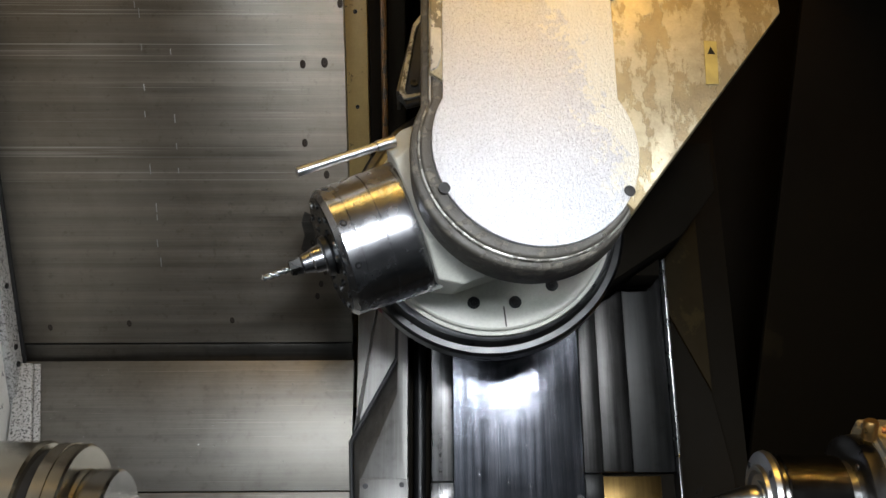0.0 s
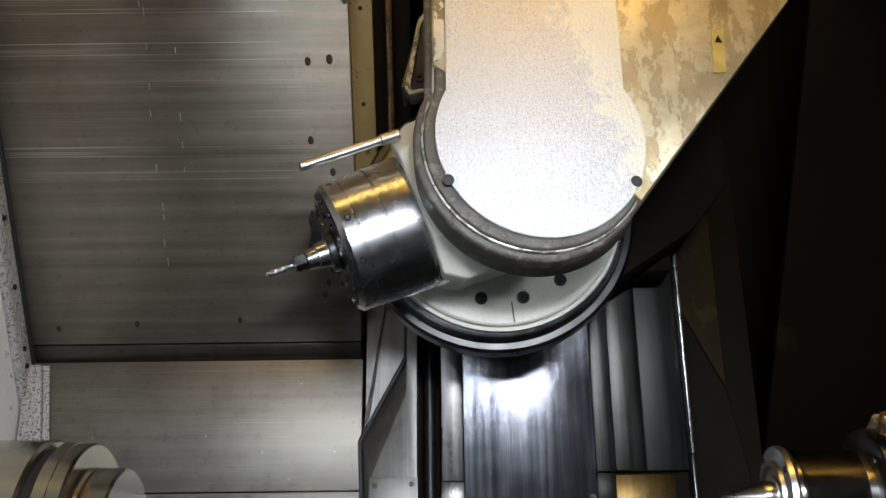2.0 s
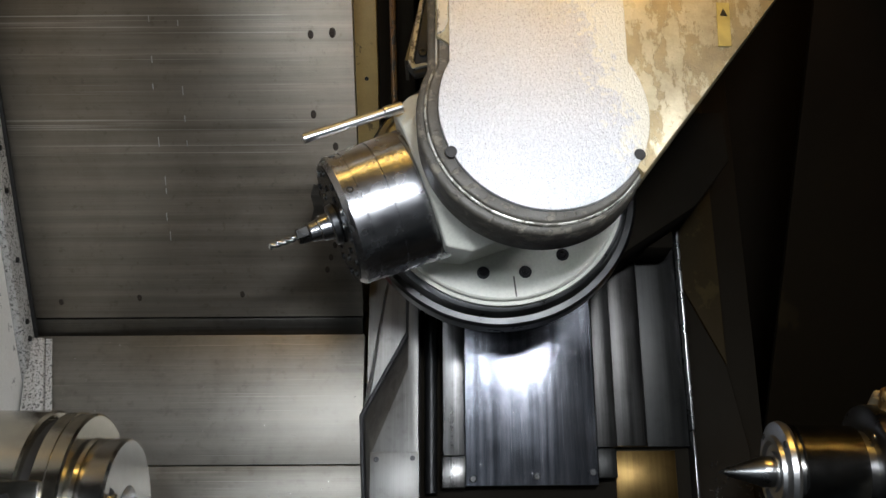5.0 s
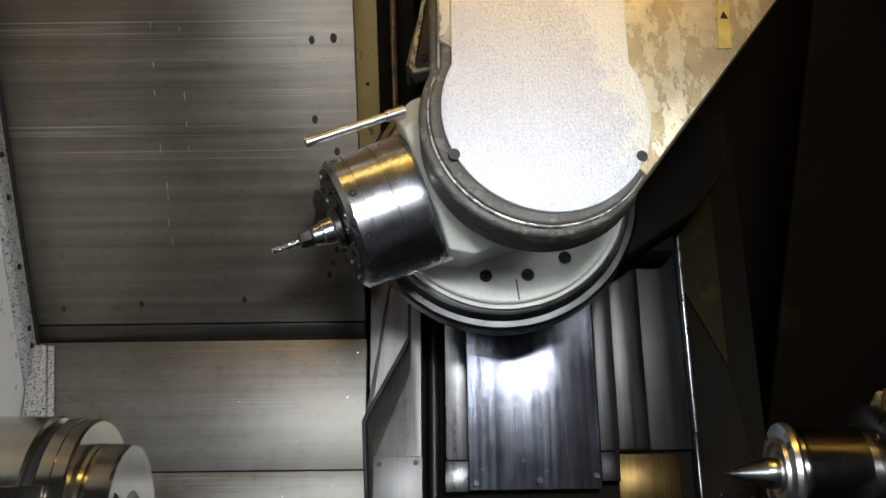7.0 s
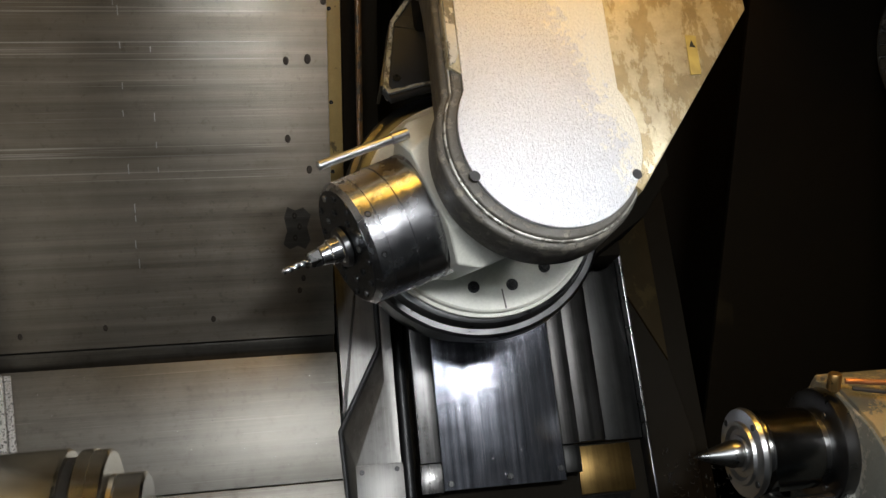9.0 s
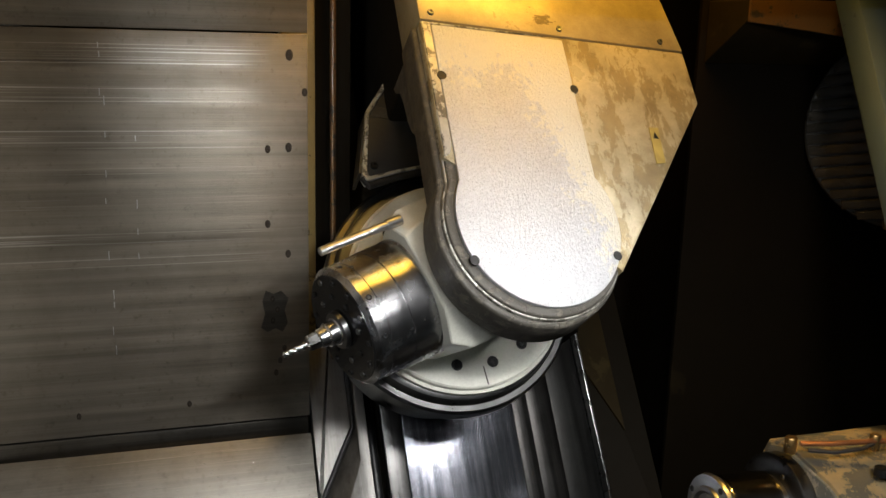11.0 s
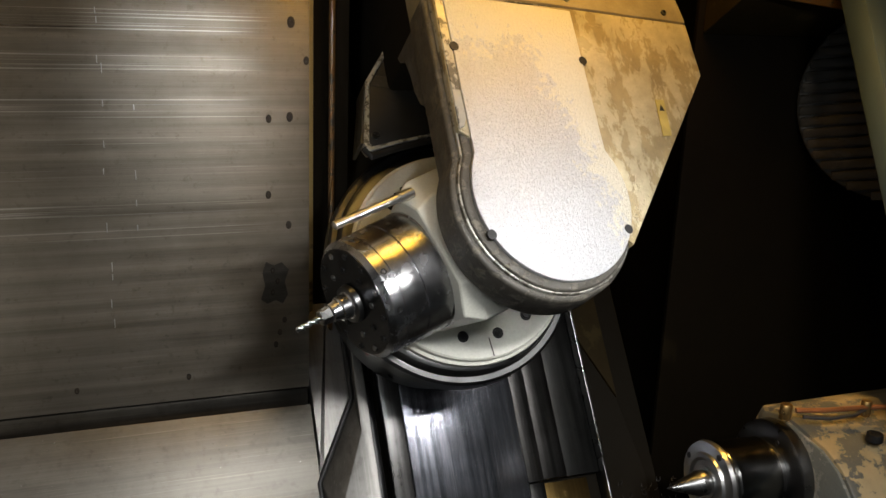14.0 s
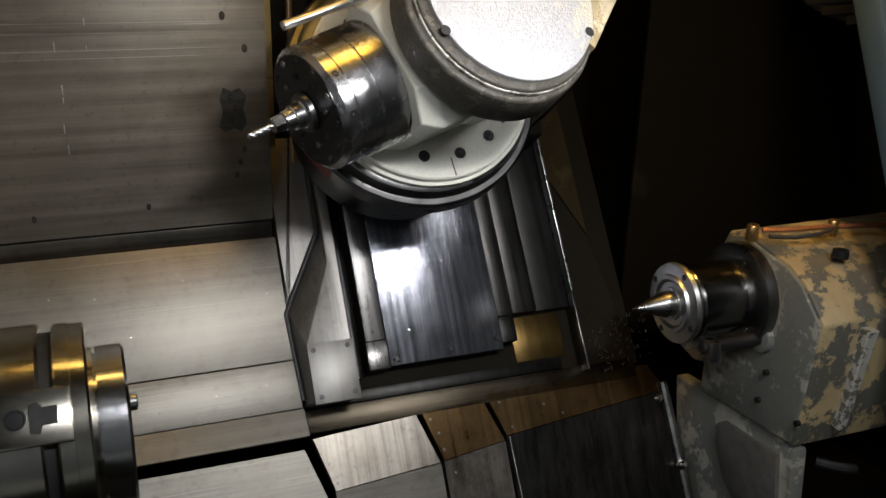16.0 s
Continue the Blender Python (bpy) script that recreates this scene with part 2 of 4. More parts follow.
def cast_cover():
    """Silver paint on a rough casting, worn to a cream primer in small ragged flakes, more of them towards the top."""
    m, nt, b = nodes_of("cover_silver")
    g = noise_tex(nt, mapped(nt, (1, 0.55, 1)), 380.0, 5, 0.65)
    sp = noise_tex(nt, mapped(nt, (1, 1, 1)), 620.0, 2)
    fl = noise_tex(nt, mapped(nt, (1, 0.8, 1)), 48.0, 14, 0.82)
    lump = noise_tex(nt, mapped(nt, (1, 0.6, 1)), 210.0, 5, 0.6)
    bg = noise_tex(nt, mapped(nt, (1, 0.6, 1)), 4.5, 6, 0.6)
    sep = nt.nodes.new("ShaderNodeSeparateXYZ")
    tc = nt.nodes.new("ShaderNodeTexCoord")
    nt.links.new(tc.outputs["Object"], sep.inputs[0])
    def sum_of(p, q, operation="ADD", k=None):
        n = nt.nodes.new("ShaderNodeMath")
        n.operation = operation
        nt.links.new(p, n.inputs[0])
        if k is None:
            nt.links.new(q, n.inputs[1])
        else:
            n.inputs[1].default_value = k
        return n.outputs[0]
    # the primer shows along the side away from the spindle, on a slanting border, and across the top
    slanting = sum_of(sep.outputs["X"], sum_of(sep.outputs["Y"], None, "MULTIPLY", 0.35))
    parts = []
    for value, low, high in ((slanting, 0.700, 0.850), (sep.outputs["Y"], 0.600, 0.800)):
        share = nt.nodes.new("ShaderNodeMapRange")
        share.inputs["From Min"].default_value, share.inputs["From Max"].default_value = low, high
        share.inputs["To Min"].default_value, share.inputs["To Max"].default_value = -0.10, 0.42
        nt.links.new(value, share.inputs["Value"])
        parts.append(share.outputs["Result"])
    zone = sum_of(parts[0], parts[1], "MAXIMUM")
    both = sum_of(sum_of(sum_of(fl, None, "MULTIPLY", 1.25), zone), sum_of(bg, None, "MULTIPLY", 0.55))
    mask = ramp(nt, sum_of(both, None, "MULTIPLY", 0.5), [(0.535, 0.0), (0.545, 1.0)])
    col = mix(nt, mask, (0.60, 0.606, 0.62), (0.66, 0.635, 0.535))
    grainy = mix(nt, 0.42, col, ramp(nt, g, [(0.30, 0.5), (0.62, 1.0)]), "MULTIPLY")
    col = mix(nt, mask, grainy, mix(nt, 0.15, col, ramp(nt, g, [(0.36, 0.5), (0.55, 1.0)]), "MULTIPLY"))
    nt.links.new(col, b.inputs["Base Color"])
    nt.links.new(mix(nt, mask, (0.45, 0.45, 0.45), (0.0, 0.0, 0.0)), b.inputs["Metallic"])
    nt.links.new(mix(nt, mask, ramp(nt, sp, [(0.35, 0.24), (0.6, 0.46)]), (0.38, 0.38, 0.38)), b.inputs["Roughness"])
    bump(nt, b, mix(nt, 0.45, lump, g), 0.9, 0.0045)
    return m


COVER_SILVER = cast_cover()
RIM_GREY = paint("rim_grey", (0.080, 0.073, 0.060), (0.19, 0.172, 0.135), 0.42, 0.52, 50, 1.0, 0.15, 0.4, (1, 1, 1), 300.0)
RIDGE_CREAM = paint("ridge_cream", (0.46, 0.45, 0.40), (0.16, 0.15, 0.12), 0.50, 0.30, 45, 0.4, 0.3, 0.4)
HOUSING_CREAM = paint("housing_cream", (0.55, 0.475, 0.30), (0.40, 0.315, 0.16), 0.50, 0.30, 22, 0.7, 0.15, 0.70, (1.3, 0.55, 1), 260.0, 0.40)
UPPER_CREAM = paint("upper_cream", (0.52, 0.43, 0.25), (0.20, 0.15, 0.07), 0.22, 0.28, 7, 0.25, 0.2, 0.8, (0.5, 1, 1), 260.0, 0.30)
PANEL_WHITE = paint("panel_white", (0.80, 0.80, 0.77), (0.34, 0.34, 0.33), 0.34, 0.38, 20, 0.3, 0.0, 0.15, (1, 1, 0.7))
PANEL_CHIPPED = paint("panel_chipped", (0.40, 0.40, 0.385), (0.06, 0.057, 0.052), 0.44, 0.42, 210, 0.6, 0.0, 0.4)
TAIL_PAINT = paint("tail_paint", (0.085, 0.083, 0.068), (0.33, 0.255, 0.13), 0.53, 0.42, 9, 0.8, 0.0, 0.5)
TAIL_GREY = paint("tail_grey", (0.125, 0.13, 0.115), (0.30, 0.29, 0.245), 0.44, 0.45, 10, 0.8, 0.0, 0.5)
GUARD_PAINT = paint("guard_paint", (0.020, 0.019, 0.017), (0.12, 0.105, 0.075), 0.14, 0.4, 22, 0.5, 0.0, 0.4)
GUARD_DARK = paint("guard_dark", (0.050, 0.043, 0.030), (0.085, 0.072, 0.05), 0.42, 0.3, 30, 0.5, 0.0, 0.4)
# Orange-brown that carries amber lamplight, for the duct front and the pipe.
BACK_AMBER_LIT = paint("back_amber_lit", (0.13, 0.065, 0.014), (0.035, 0.026, 0.014), 0.40, 0.35, 18, 0.3, 0.0, 0.5)
# Amber lamplight from above is put into this paint's colour.
RECESS_AMBER_LIT = paint("recess_amber_lit", (0.40, 0.30, 0.12), (0.16, 0.12, 0.05), 0.32, 0.32, 16, 0.3, 0.2, 0.5)
# One near-black, almost without gloss, for every surface deep in the cabin.
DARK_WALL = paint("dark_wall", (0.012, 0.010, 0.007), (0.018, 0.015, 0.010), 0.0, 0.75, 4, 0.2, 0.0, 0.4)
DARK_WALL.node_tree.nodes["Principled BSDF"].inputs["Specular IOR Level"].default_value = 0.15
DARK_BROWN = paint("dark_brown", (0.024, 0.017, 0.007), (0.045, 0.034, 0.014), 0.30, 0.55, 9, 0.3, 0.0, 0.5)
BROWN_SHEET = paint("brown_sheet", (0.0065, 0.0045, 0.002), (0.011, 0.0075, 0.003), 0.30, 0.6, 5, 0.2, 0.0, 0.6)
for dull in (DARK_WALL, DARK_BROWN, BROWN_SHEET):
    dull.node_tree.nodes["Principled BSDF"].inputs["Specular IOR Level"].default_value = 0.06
POST_GREY = paint("post_grey", (0.062, 0.092, 0.108), (0.042, 0.058, 0.066), 0.25, 0.35, 9, 0.15, 0.0, 0.35)
BLACK = plain("black_oxide", (0.018, 0.018, 0.018), 0.38, 0.5)
# Black for rubber parts, and for the shade in holes, slots and the groove.
RUBBER = plain("rubber", (0.012, 0.012, 0.012), 0.6)
SPOT_BROWN = plain("spot_brown", (0.034, 0.026, 0.018), 0.55, 0.2)
HATCH_GREY = plain("hatch_grey", (0.13, 0.125, 0.115), 0.36, 0.4)
LABEL_YELLOW = plain("label_yellow", (0.46, 0.36, 0.10), 0.45)
RED = plain("red_paint", (0.13, 0.012, 0.011), 0.4)
OILY_FACE = plain("oily_face", (0.05, 0.05, 0.05), 0.22, 0.8)
BRASS = plain("brass", (0.45, 0.28, 0.10), 0.3, 0.9)
COPPER = plain("copper", (0.40, 0.17, 0.07), 0.35, 0.8)
BRIGHT = turned("bright_edge", (0.55, 0.55, 0.54), 0.32)
SHOP = plain("shop_paint", (0.16, 0.17, 0.18), 0.7)
SHOP_DARK = plain("shop_dark", (0.05, 0.05, 0.055), 0.7)
SHOP_FLOOR = plain("shop_floor", (0.16, 0.16, 0.15), 0.5)

# ---- building helpers ----
# the slide leans back by 36 degrees: u along the spindle line, v up the slope, w out of it
C36, S36 = math.cos(radians(36)), math.sin(radians(36))
SLANT = Matrix(((1, 0, 0, 0), (0, S36, -C36, 1.755), (0, C36, S36, 0.885), (0, 0, 0, 1)))
IDENT = Matrix.Identity(4)


def thing(name, label, category, m=IDENT, group="", kind=""):
    ob = new(name)
    ob.empty_display_size = 0.02
    ob.matrix_world = m
    return tagged(ob, label, category, group, kind)


def finish(bm, smooth=35):
    bmesh.ops.remove_doubles(bm, verts=bm.verts, dist=1e-6)
    bmesh.ops.recalc_face_normals(bm, faces=bm.faces)
    for f in bm.faces:
        f.smooth = True
    for e in bm.edges:
        if len(e.link_faces) == 2 and e.calc_face_angle(0) > radians(smooth):
            e.smooth = False
        elif len(e.link_faces) != 2:
            e.smooth = False


def part(name, bm, material, parent=None, label="", smooth=35):
    finish(bm, smooth)
    me = bpy.data.meshes.new(name)
    bm.to_mesh(me)
    bm.free()
    me.materials.append(material)
    ob = new(name, me)
    if parent is not None:
        ob.parent = parent
    if label:
        ob["label"] = label
    return ob


def setting(name, bm, material, label, category, m=IDENT):
    ob = part(name, bm, material)
    ob.matrix_world = m
    return tagged(ob, label, category, "", "structure")


def bevelled(bm, width, segs=2, angle=30):
    es = [e for e in bm.edges if len(e.link_faces) == 2 and e.calc_face_angle(0) > radians(angle)]
    if es and width > 0:
        bmesh.ops.bevel(bm, geom=es, offset=width, segments=segs, profile=0.5, affect="EDGES", clamp_overlap=True)
    return bm


def box(x0, x1, y0, y1, z0, z1, bevel=0.0015, bm=None):
    own = bmesh.new()
    vs = [own.verts.new((x, y, z)) for x in (x0, x1) for y in (y0, y1) for z in (z0, z1)]
    for f in ((0, 1, 3, 2), (4, 6, 7, 5), (0, 4, 5, 1), (2, 3, 7, 6), (0, 2, 6, 4), (1, 5, 7, 3)):
        own.faces.new([vs[i] for i in f])
    bmesh.ops.recalc_face_normals(own, faces=own.faces)
    bevelled(own, bevel)
    return join(bm, own)


def join(bm, own):
    if bm is None:
        return own
    me = bpy.data.meshes.new("tmp")
    own.to_mesh(me)
    own.free()
    bm.from_mesh(me)
    bpy.data.meshes.remove(me)
    return bm


def prism(outline, low, high, bevel=0.0, segs=2, bm=None, axes="xyz"):
    """An outline of (a, b), pulled from low to high; low and high may be numbers or functions of (a, b)."""
    own = bmesh.new()
    lo = low if callable(low) else (lambda a, b: low)
    hi = high if callable(high) else (lambda a, b: high)
    order = ["xyz".index(c) for c in axes]

    def vert(a, b, c):
        p = [0, 0, 0]
        p[order[0]], p[order[1]], p[order[2]] = a, b, c
        return own.verts.new(p)
    bot = [vert(a, b, lo(a, b)) for a, b in outline]
    top = [vert(a, b, hi(a, b)) for a, b in outline]
    n = len(outline)
    own.faces.new(top)
    own.faces.new(bot[::-1])
    for i in range(n):
        own.faces.new((bot[i], bot[(i + 1) % n], top[(i + 1) % n], top[i]))
    bmesh.ops.recalc_face_normals(own, faces=own.faces)
    bevelled(own, bevel, segs, 40)
    return join(bm, own)


def lathe(profile, m=IDENT, segs=64, bm=None):
    """A profile of (along, radius), turned about the local x axis of m."""
    own = bmesh.new()
    rings = []
    for s, r in profile:
        if r <= 1e-6:
            rings.append([own.verts.new(m @ Vector((s, 0, 0)))])
        else:
            rings.append([own.verts.new(m @ Vector((s, r * math.cos(k * math.tau / segs), r * math.sin(k * math.tau / segs)))) for k in range(segs)])
    for a, b in zip(rings, rings[1:]):
        for k in range(segs):
            j = (k + 1) % segs
            if len(a) == 1 and len(b) == 1:
                continue
            if len(a) == 1:
                own.faces.new((a[0], b[k], b[j]))
            elif len(b) == 1:
                own.faces.new((a[k], b[0], a[j]))
            else:
                own.faces.new((a[k], b[k], b[j], a[j]))
    for ring in (rings[0], rings[-1]):
        if len(ring) > 1:
            own.faces.new(ring)
    return join(bm, own)


UP_W = Matrix(((0, 1, 0, 0), (0, 0, 1, 0), (1, 0, 0, 0), (0, 0, 0, 1)))   # lathe along local z
TO_CAM = Matrix(((0, 0, 1, 0), (-1, 0, 0, 0), (0, 1, 0, 0), (0, 0, 0, 1)))  # lathe along -y


def turned_at(a, b, c, base=UP_W):
    return Matrix.Translation((a, b, c)) @ base


def socket_screw(parent, at, r, base=UP_W, name="screw", material=None, h=None):
    """A cap screw with a socket, standing on its seat."""
    h = h or r * 0.7
    bm = lathe([(-0.001, r), (h * 0.8, r), (h, r * 0.85), (h, r * 0.5), (h * 0.35, r * 0.46), (h * 0.35, 0)], turned_at(*at, base), 18)
    return part(name, bm, material or BLACK, parent)


def counterbore(parent, at, r, base=UP_W):
    """A flat raised seat, black for the shade of a recess, with its screw."""
    bm = lathe([(-0.004, r), (0.0012, r), (0.0012, r * 0.86), (0.0004, r * 0.82), (0.0004, 0)], turned_at(*at, base), 28)
    seat = part("bolt", bm, RUBBER, parent)
    part("bolt_head", lathe([(0.0002, r * 0.62), (0.0022, r * 0.60), (0.003, r * 0.5), (0.003, r * 0.30), (0.001, r * 0.28), (0.001, 0)], turned_at(*at, base), 20), BLACK, seat)
    return seat


def tube(points, r, segs=10, bm=None):
    own = bmesh.new()
    pts = [Vector(p) for p in points]
    rings = []
    for i, p in enumerate(pts):
        d = (pts[min(i + 1, len(pts) - 1)] - pts[max(i - 1, 0)]).normalized()
        q = d.to_track_quat("X", "Z").to_matrix()
        rings.append([own.verts.new(p + q @ Vector((0, r * math.cos(k * math.tau / segs), r * math.sin(k * math.tau / segs)))) for k in range(segs)])
    for a, b in zip(rings, rings[1:]):
        for k in range(segs):
            own.faces.new((a[k], b[k], b[(k + 1) % segs], a[(k + 1) % segs]))
    own.faces.new(rings[0])
    own.faces.new(rings[-1])
    return join(bm, own)

# ---- shop behind the camera ----
setting("ground", box(-3.5, 4.0, -3.2, 3.2, -0.1, 0.0, 0), SHOP_FLOOR, "grey concrete workshop floor", "floor")
setting("wall_south", box(-3.5, 4.0, -3.3, -3.2, 0, 3.6, 0), SHOP, "plain grey workshop wall", "wall")
setting("wall_west", box(-3.6, -3.5, -3.2, 3.2, 0, 3.6, 0), SHOP, "plain grey workshop wall", "wall")
setting("wall_east", box(4.0, 4.1, -3.2, 3.2, 0, 3.6, 0), SHOP, "plain grey workshop wall", "wall")
setting("wall_north", box(-3.5, 4.0, 3.2, 3.3, 0, 3.6, 0), SHOP_DARK, "plain dark workshop wall", "wall")
setting("ceiling", box(-3.6, 4.1, -3.3, 3.3, 3.6, 3.7, 0), SHOP_DARK, "dark workshop ceiling", "ceiling")

# ---- machine enclosure ----
WL, WR, WY = -0.42, 0.234, 1.905
setting("enclosure_back", box(-1.20, 1.95, 2.30, 2.34, 0.2, 2.62, 0.002), DARK_WALL, "near-black rear wall of the machine cabin", "wall")
setting("rear_sheet", box(1.023, 1.90, 1.838, 1.85, 0.80, 2.62, 0.002), BROWN_SHEET, "very dark brown sheet behind the tailstock", "panel")
setting("enclosure_right", box(1.92, 1.96, 0.50, 2.30, 0.2, 2.62, 0.002), DARK_WALL, "near-black side wall of the machine cabin", "wall")
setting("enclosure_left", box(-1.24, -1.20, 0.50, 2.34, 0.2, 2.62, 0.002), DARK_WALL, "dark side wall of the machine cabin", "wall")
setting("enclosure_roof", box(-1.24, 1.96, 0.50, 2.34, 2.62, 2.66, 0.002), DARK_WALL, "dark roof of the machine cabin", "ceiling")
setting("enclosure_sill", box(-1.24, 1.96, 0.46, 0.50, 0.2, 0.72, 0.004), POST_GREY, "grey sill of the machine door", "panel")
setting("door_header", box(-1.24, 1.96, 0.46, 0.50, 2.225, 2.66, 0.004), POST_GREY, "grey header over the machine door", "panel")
# Out-of-view panel, added to shade the tailstock from the shop lamp.
setting("tail_shade", box(1.25, 1.96, 0.46, 0.50, 0.7205, 2.2245, 0.004), POST_GREY, "unseen grey panel that keeps shop light off the tailstock", "panel")
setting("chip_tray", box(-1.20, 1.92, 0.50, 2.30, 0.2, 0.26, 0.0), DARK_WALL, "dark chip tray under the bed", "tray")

# rear sheet-steel wall of the work space
wall = thing("guard_wall", "brushed stainless sheet wall, scratched and stained", "wall", kind="structure")
part("sheet", box(WL, WR, WY, WY + 0.03, 1.1525, 1.906, 0.0012), STEEL_WALL, wall)
part("upper_sheet", box(WL, WR, WY, WY + 0.03, 1.909, 2.60, 0.0012), STEEL_WALL, wall)
part("seam", box(WL, WR - 0.004, WY + 0.012, WY + 0.03, 1.1482, 1.1522, 0), RUBBER, wall, "dark open joint in the sheet")
part("hinge_band", box(WL, WR - 0.002, WY + 0.003, WY + 0.03, 1.108, 1.148, 0.001), STEEL_BAND, wall, "darker strip along the foot of the sheet")
# Flat dark smears on the sheet, built as small discs named screw.
for x, z, r in ((0.197, 1.697, 0.007), (0.158, 1.694, 0.006), (0.156, 1.551, 0.006), (0.194, 1.491, 0.006), (0.200, 1.868, 0.008), (0.228, 1.80, 0.006),
                (0.163, 1.402, 0.005), (0.172, 1.380, 0.005), (0.163, 1.358, 0.005), (0.185, 1.30, 0.005), (0.176, 1.275, 0.005), (0.168, 1.25, 0.005),
                (-0.355, 1.186, 0.005), (-0.201, 1.194, 0.005), (0.0, 1.200, 0.005)):
    part("screw", lathe([(-0.002, r * 1.1), (0.0012, r * 1.1), (0.002, r * 0.8), (0.002, r * 0.4), (0.0005, r * 0.35), (0.0005, 0)], turned_at(x, WY, z, TO_CAM) @ Matrix.Diagonal((0.5, 1.2, 0.8, 1)), 16), SPOT_BROWN, wall)
part("oil_patch", prism([(0.140, 1.345), (0.152, 1.335), (0.168, 1.342), (0.182, 1.334), (0.192, 1.352), (0.186, 1.378), (0.194, 1.402), (0.180, 1.418), (0.165, 1.412), (0.150, 1.420), (0.143, 1.398), (0.148, 1.372)], WY - 0.0005, WY + 0.001, 0, 1, None, "xzy"), STEEL_BAND, wall, "dark oily patch round a group of dark smears")
stain = random.Random(4)
for x, heights in ((-0.131, (1.88, 1.865, 1.80, 1.785, 1.725, 1.654, 1.605, 1.504, 1.43, 1.41, 1.36, 1.322)), (-0.081, (1.717, 1.598, 1.546, 1.50))):
    for z in heights:
        x0, tall = x + stain.uniform(-0.004, 0.004), stain.uniform(0.006, 0.012)
        part("dent", box(x0, x0 + 0.0016, WY - 0.0012, WY + 0.001, z - tall, z + tall * 0.6, 0.0005), BRIGHT, wall)

# sloping sheet under it, in the plane of the slide
apron = thing("lower_apron", "satin stainless sloping sheet below the wall", "panel", SLANT, kind="structure")
part("sheet", box(WL, 0.236, 0.0215, 0.272, -0.01, 0.020, 0.0012), STEEL_LOW, apron)
part("lower_sheet", box(WL, 0.238, -0.074, 0.0195, -0.01, 0.020, 0.0012), STEEL_LOW, apron)
part("lip", prism([(-0.075, 0.020), (-0.130, 0.039), (-0.130, 0.018), (-0.075, 0.0)], WL, 0.240, 0.001, 1, None, "yzx"), STEEL_LOW, apron, "bent bottom edge of the sheet")

part("edge_trim", prism([(-0.419, 0.266), (-0.391, 0.266), (-0.361, 0.0), (-0.419, 0.0)], 0.0205, 0.034, 0.003, 2), PANEL_CHIPPED, apron, "chipped white trim along the sheet")
part("edge_seam", prism([(-0.3905, 0.266), (-0.378, 0.266), (-0.346, 0.0), (-0.3605, 0.0)], 0.0205, 0.024, 0.001, 1), PANEL_CHIPPED, apron, "narrow pale strip beside the trim")

# white side panel with its edge trim
side = thing("side_panel", "white painted side panel, chipped along its edge", "panel", kind="structure")
part("sheet", box(WL - 0.03, WL - 0.004, 1.25, 1.842, 0.70, 2.16, 0.003), PANEL_WHITE, side)
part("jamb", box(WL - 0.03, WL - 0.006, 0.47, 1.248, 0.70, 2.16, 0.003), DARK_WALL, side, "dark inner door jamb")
part("edge_trim", box(WL - 0.03, WL + 0.008, 1.845, 1.895, 0.70, 2.16, 0.004), PANEL_CHIPPED, side, "chipped white corner strip")
part("seal", box(WL - 0.01, WL + 0.012, 1.896, 1.904, 0.95, 2.16, 0.002), RUBBER, side, "black rubber seal")
for z in (1.124, 1.16, 1.285, 1.42, 1.50, 1.75):
    part("screw", lathe([(-0.001, 0.006), (0.003, 0.0055), (0.004, 0.004), (0.004, 0)], Matrix.Translation((WL + 0.008, 1.87, z)), 14), BLACK, side)

# recess between the wall and the column
recess = thing("recess_wall", "casting in the gap beside the wall, amber light in its colour", "wall", kind="structure")
# As wide as the golden lit zone, with that light in its colour.
part("casting", box(0.20, 0.268, 2.02, 2.06, 0.95, 2.6, 0.003), RECESS_AMBER_LIT, recess)
part("dark_strip", box(0.2695, 0.3045, 2.03, 2.06, 0.95, 2.6, 0.003), DARK_WALL, recess)
part("pipe", tube([(0.300, 2.00, 1.0), (0.300, 2.00, 2.6)], 0.006), BACK_AMBER_LIT, recess, "thin pipe with amber light in its colour")
part("column_side", box(0.306, 0.34, 2.02, 2.10, 0.95, 2.6, 0.003), DARK_WALL, recess)
for z in (1.2, 1.33, 1.46, 1.60, 1.78):
    socket_screw(recess, (0.246, 2.02, z), 0.004, TO_CAM)

# ---- slide with its way covers, in the slanted frame ----
bed = thing("slide_bed", "dark machined bed behind the way covers", "bed", SLANT, kind="structure")
part("base", box(0.24, 1.02, -0.09, 1.20, -0.16, -0.045, 0.003), DARK_WALL, bed)
part("left_panel", prism([(0.242, 0.11), (0.242, 0.62), (0.318, 0.62), (0.318, 0.275), (0.236, 0.122)], -0.02, 0.012, 0.001, 1), STEEL_STRUT, bed, "plain steel cheek beside the brace")
part("rail", tube([(0.366, -0.03, -0.025), (0.366, 1.1, -0.025)], 0.012, 16), BLACK, bed, "round dark guide rod")
# Steel darkened in colour so that the strip doesn't mirror the lamp.
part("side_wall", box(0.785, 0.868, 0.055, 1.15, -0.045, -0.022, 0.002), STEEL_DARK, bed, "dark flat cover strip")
part("edge", box(0.8685, 0.8745, 0.085, 1.15, -0.04, 0.004, 0.001), RING_STEEL, bed, "bright worn steel edge")
part("edge_foot", box(0.8685, 0.8735, -0.09, 0.083, -0.04, 0.002, 0.001), DARK_STEEL, bed)
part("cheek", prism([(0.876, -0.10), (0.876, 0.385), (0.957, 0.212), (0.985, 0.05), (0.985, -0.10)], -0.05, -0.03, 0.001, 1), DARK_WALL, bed)
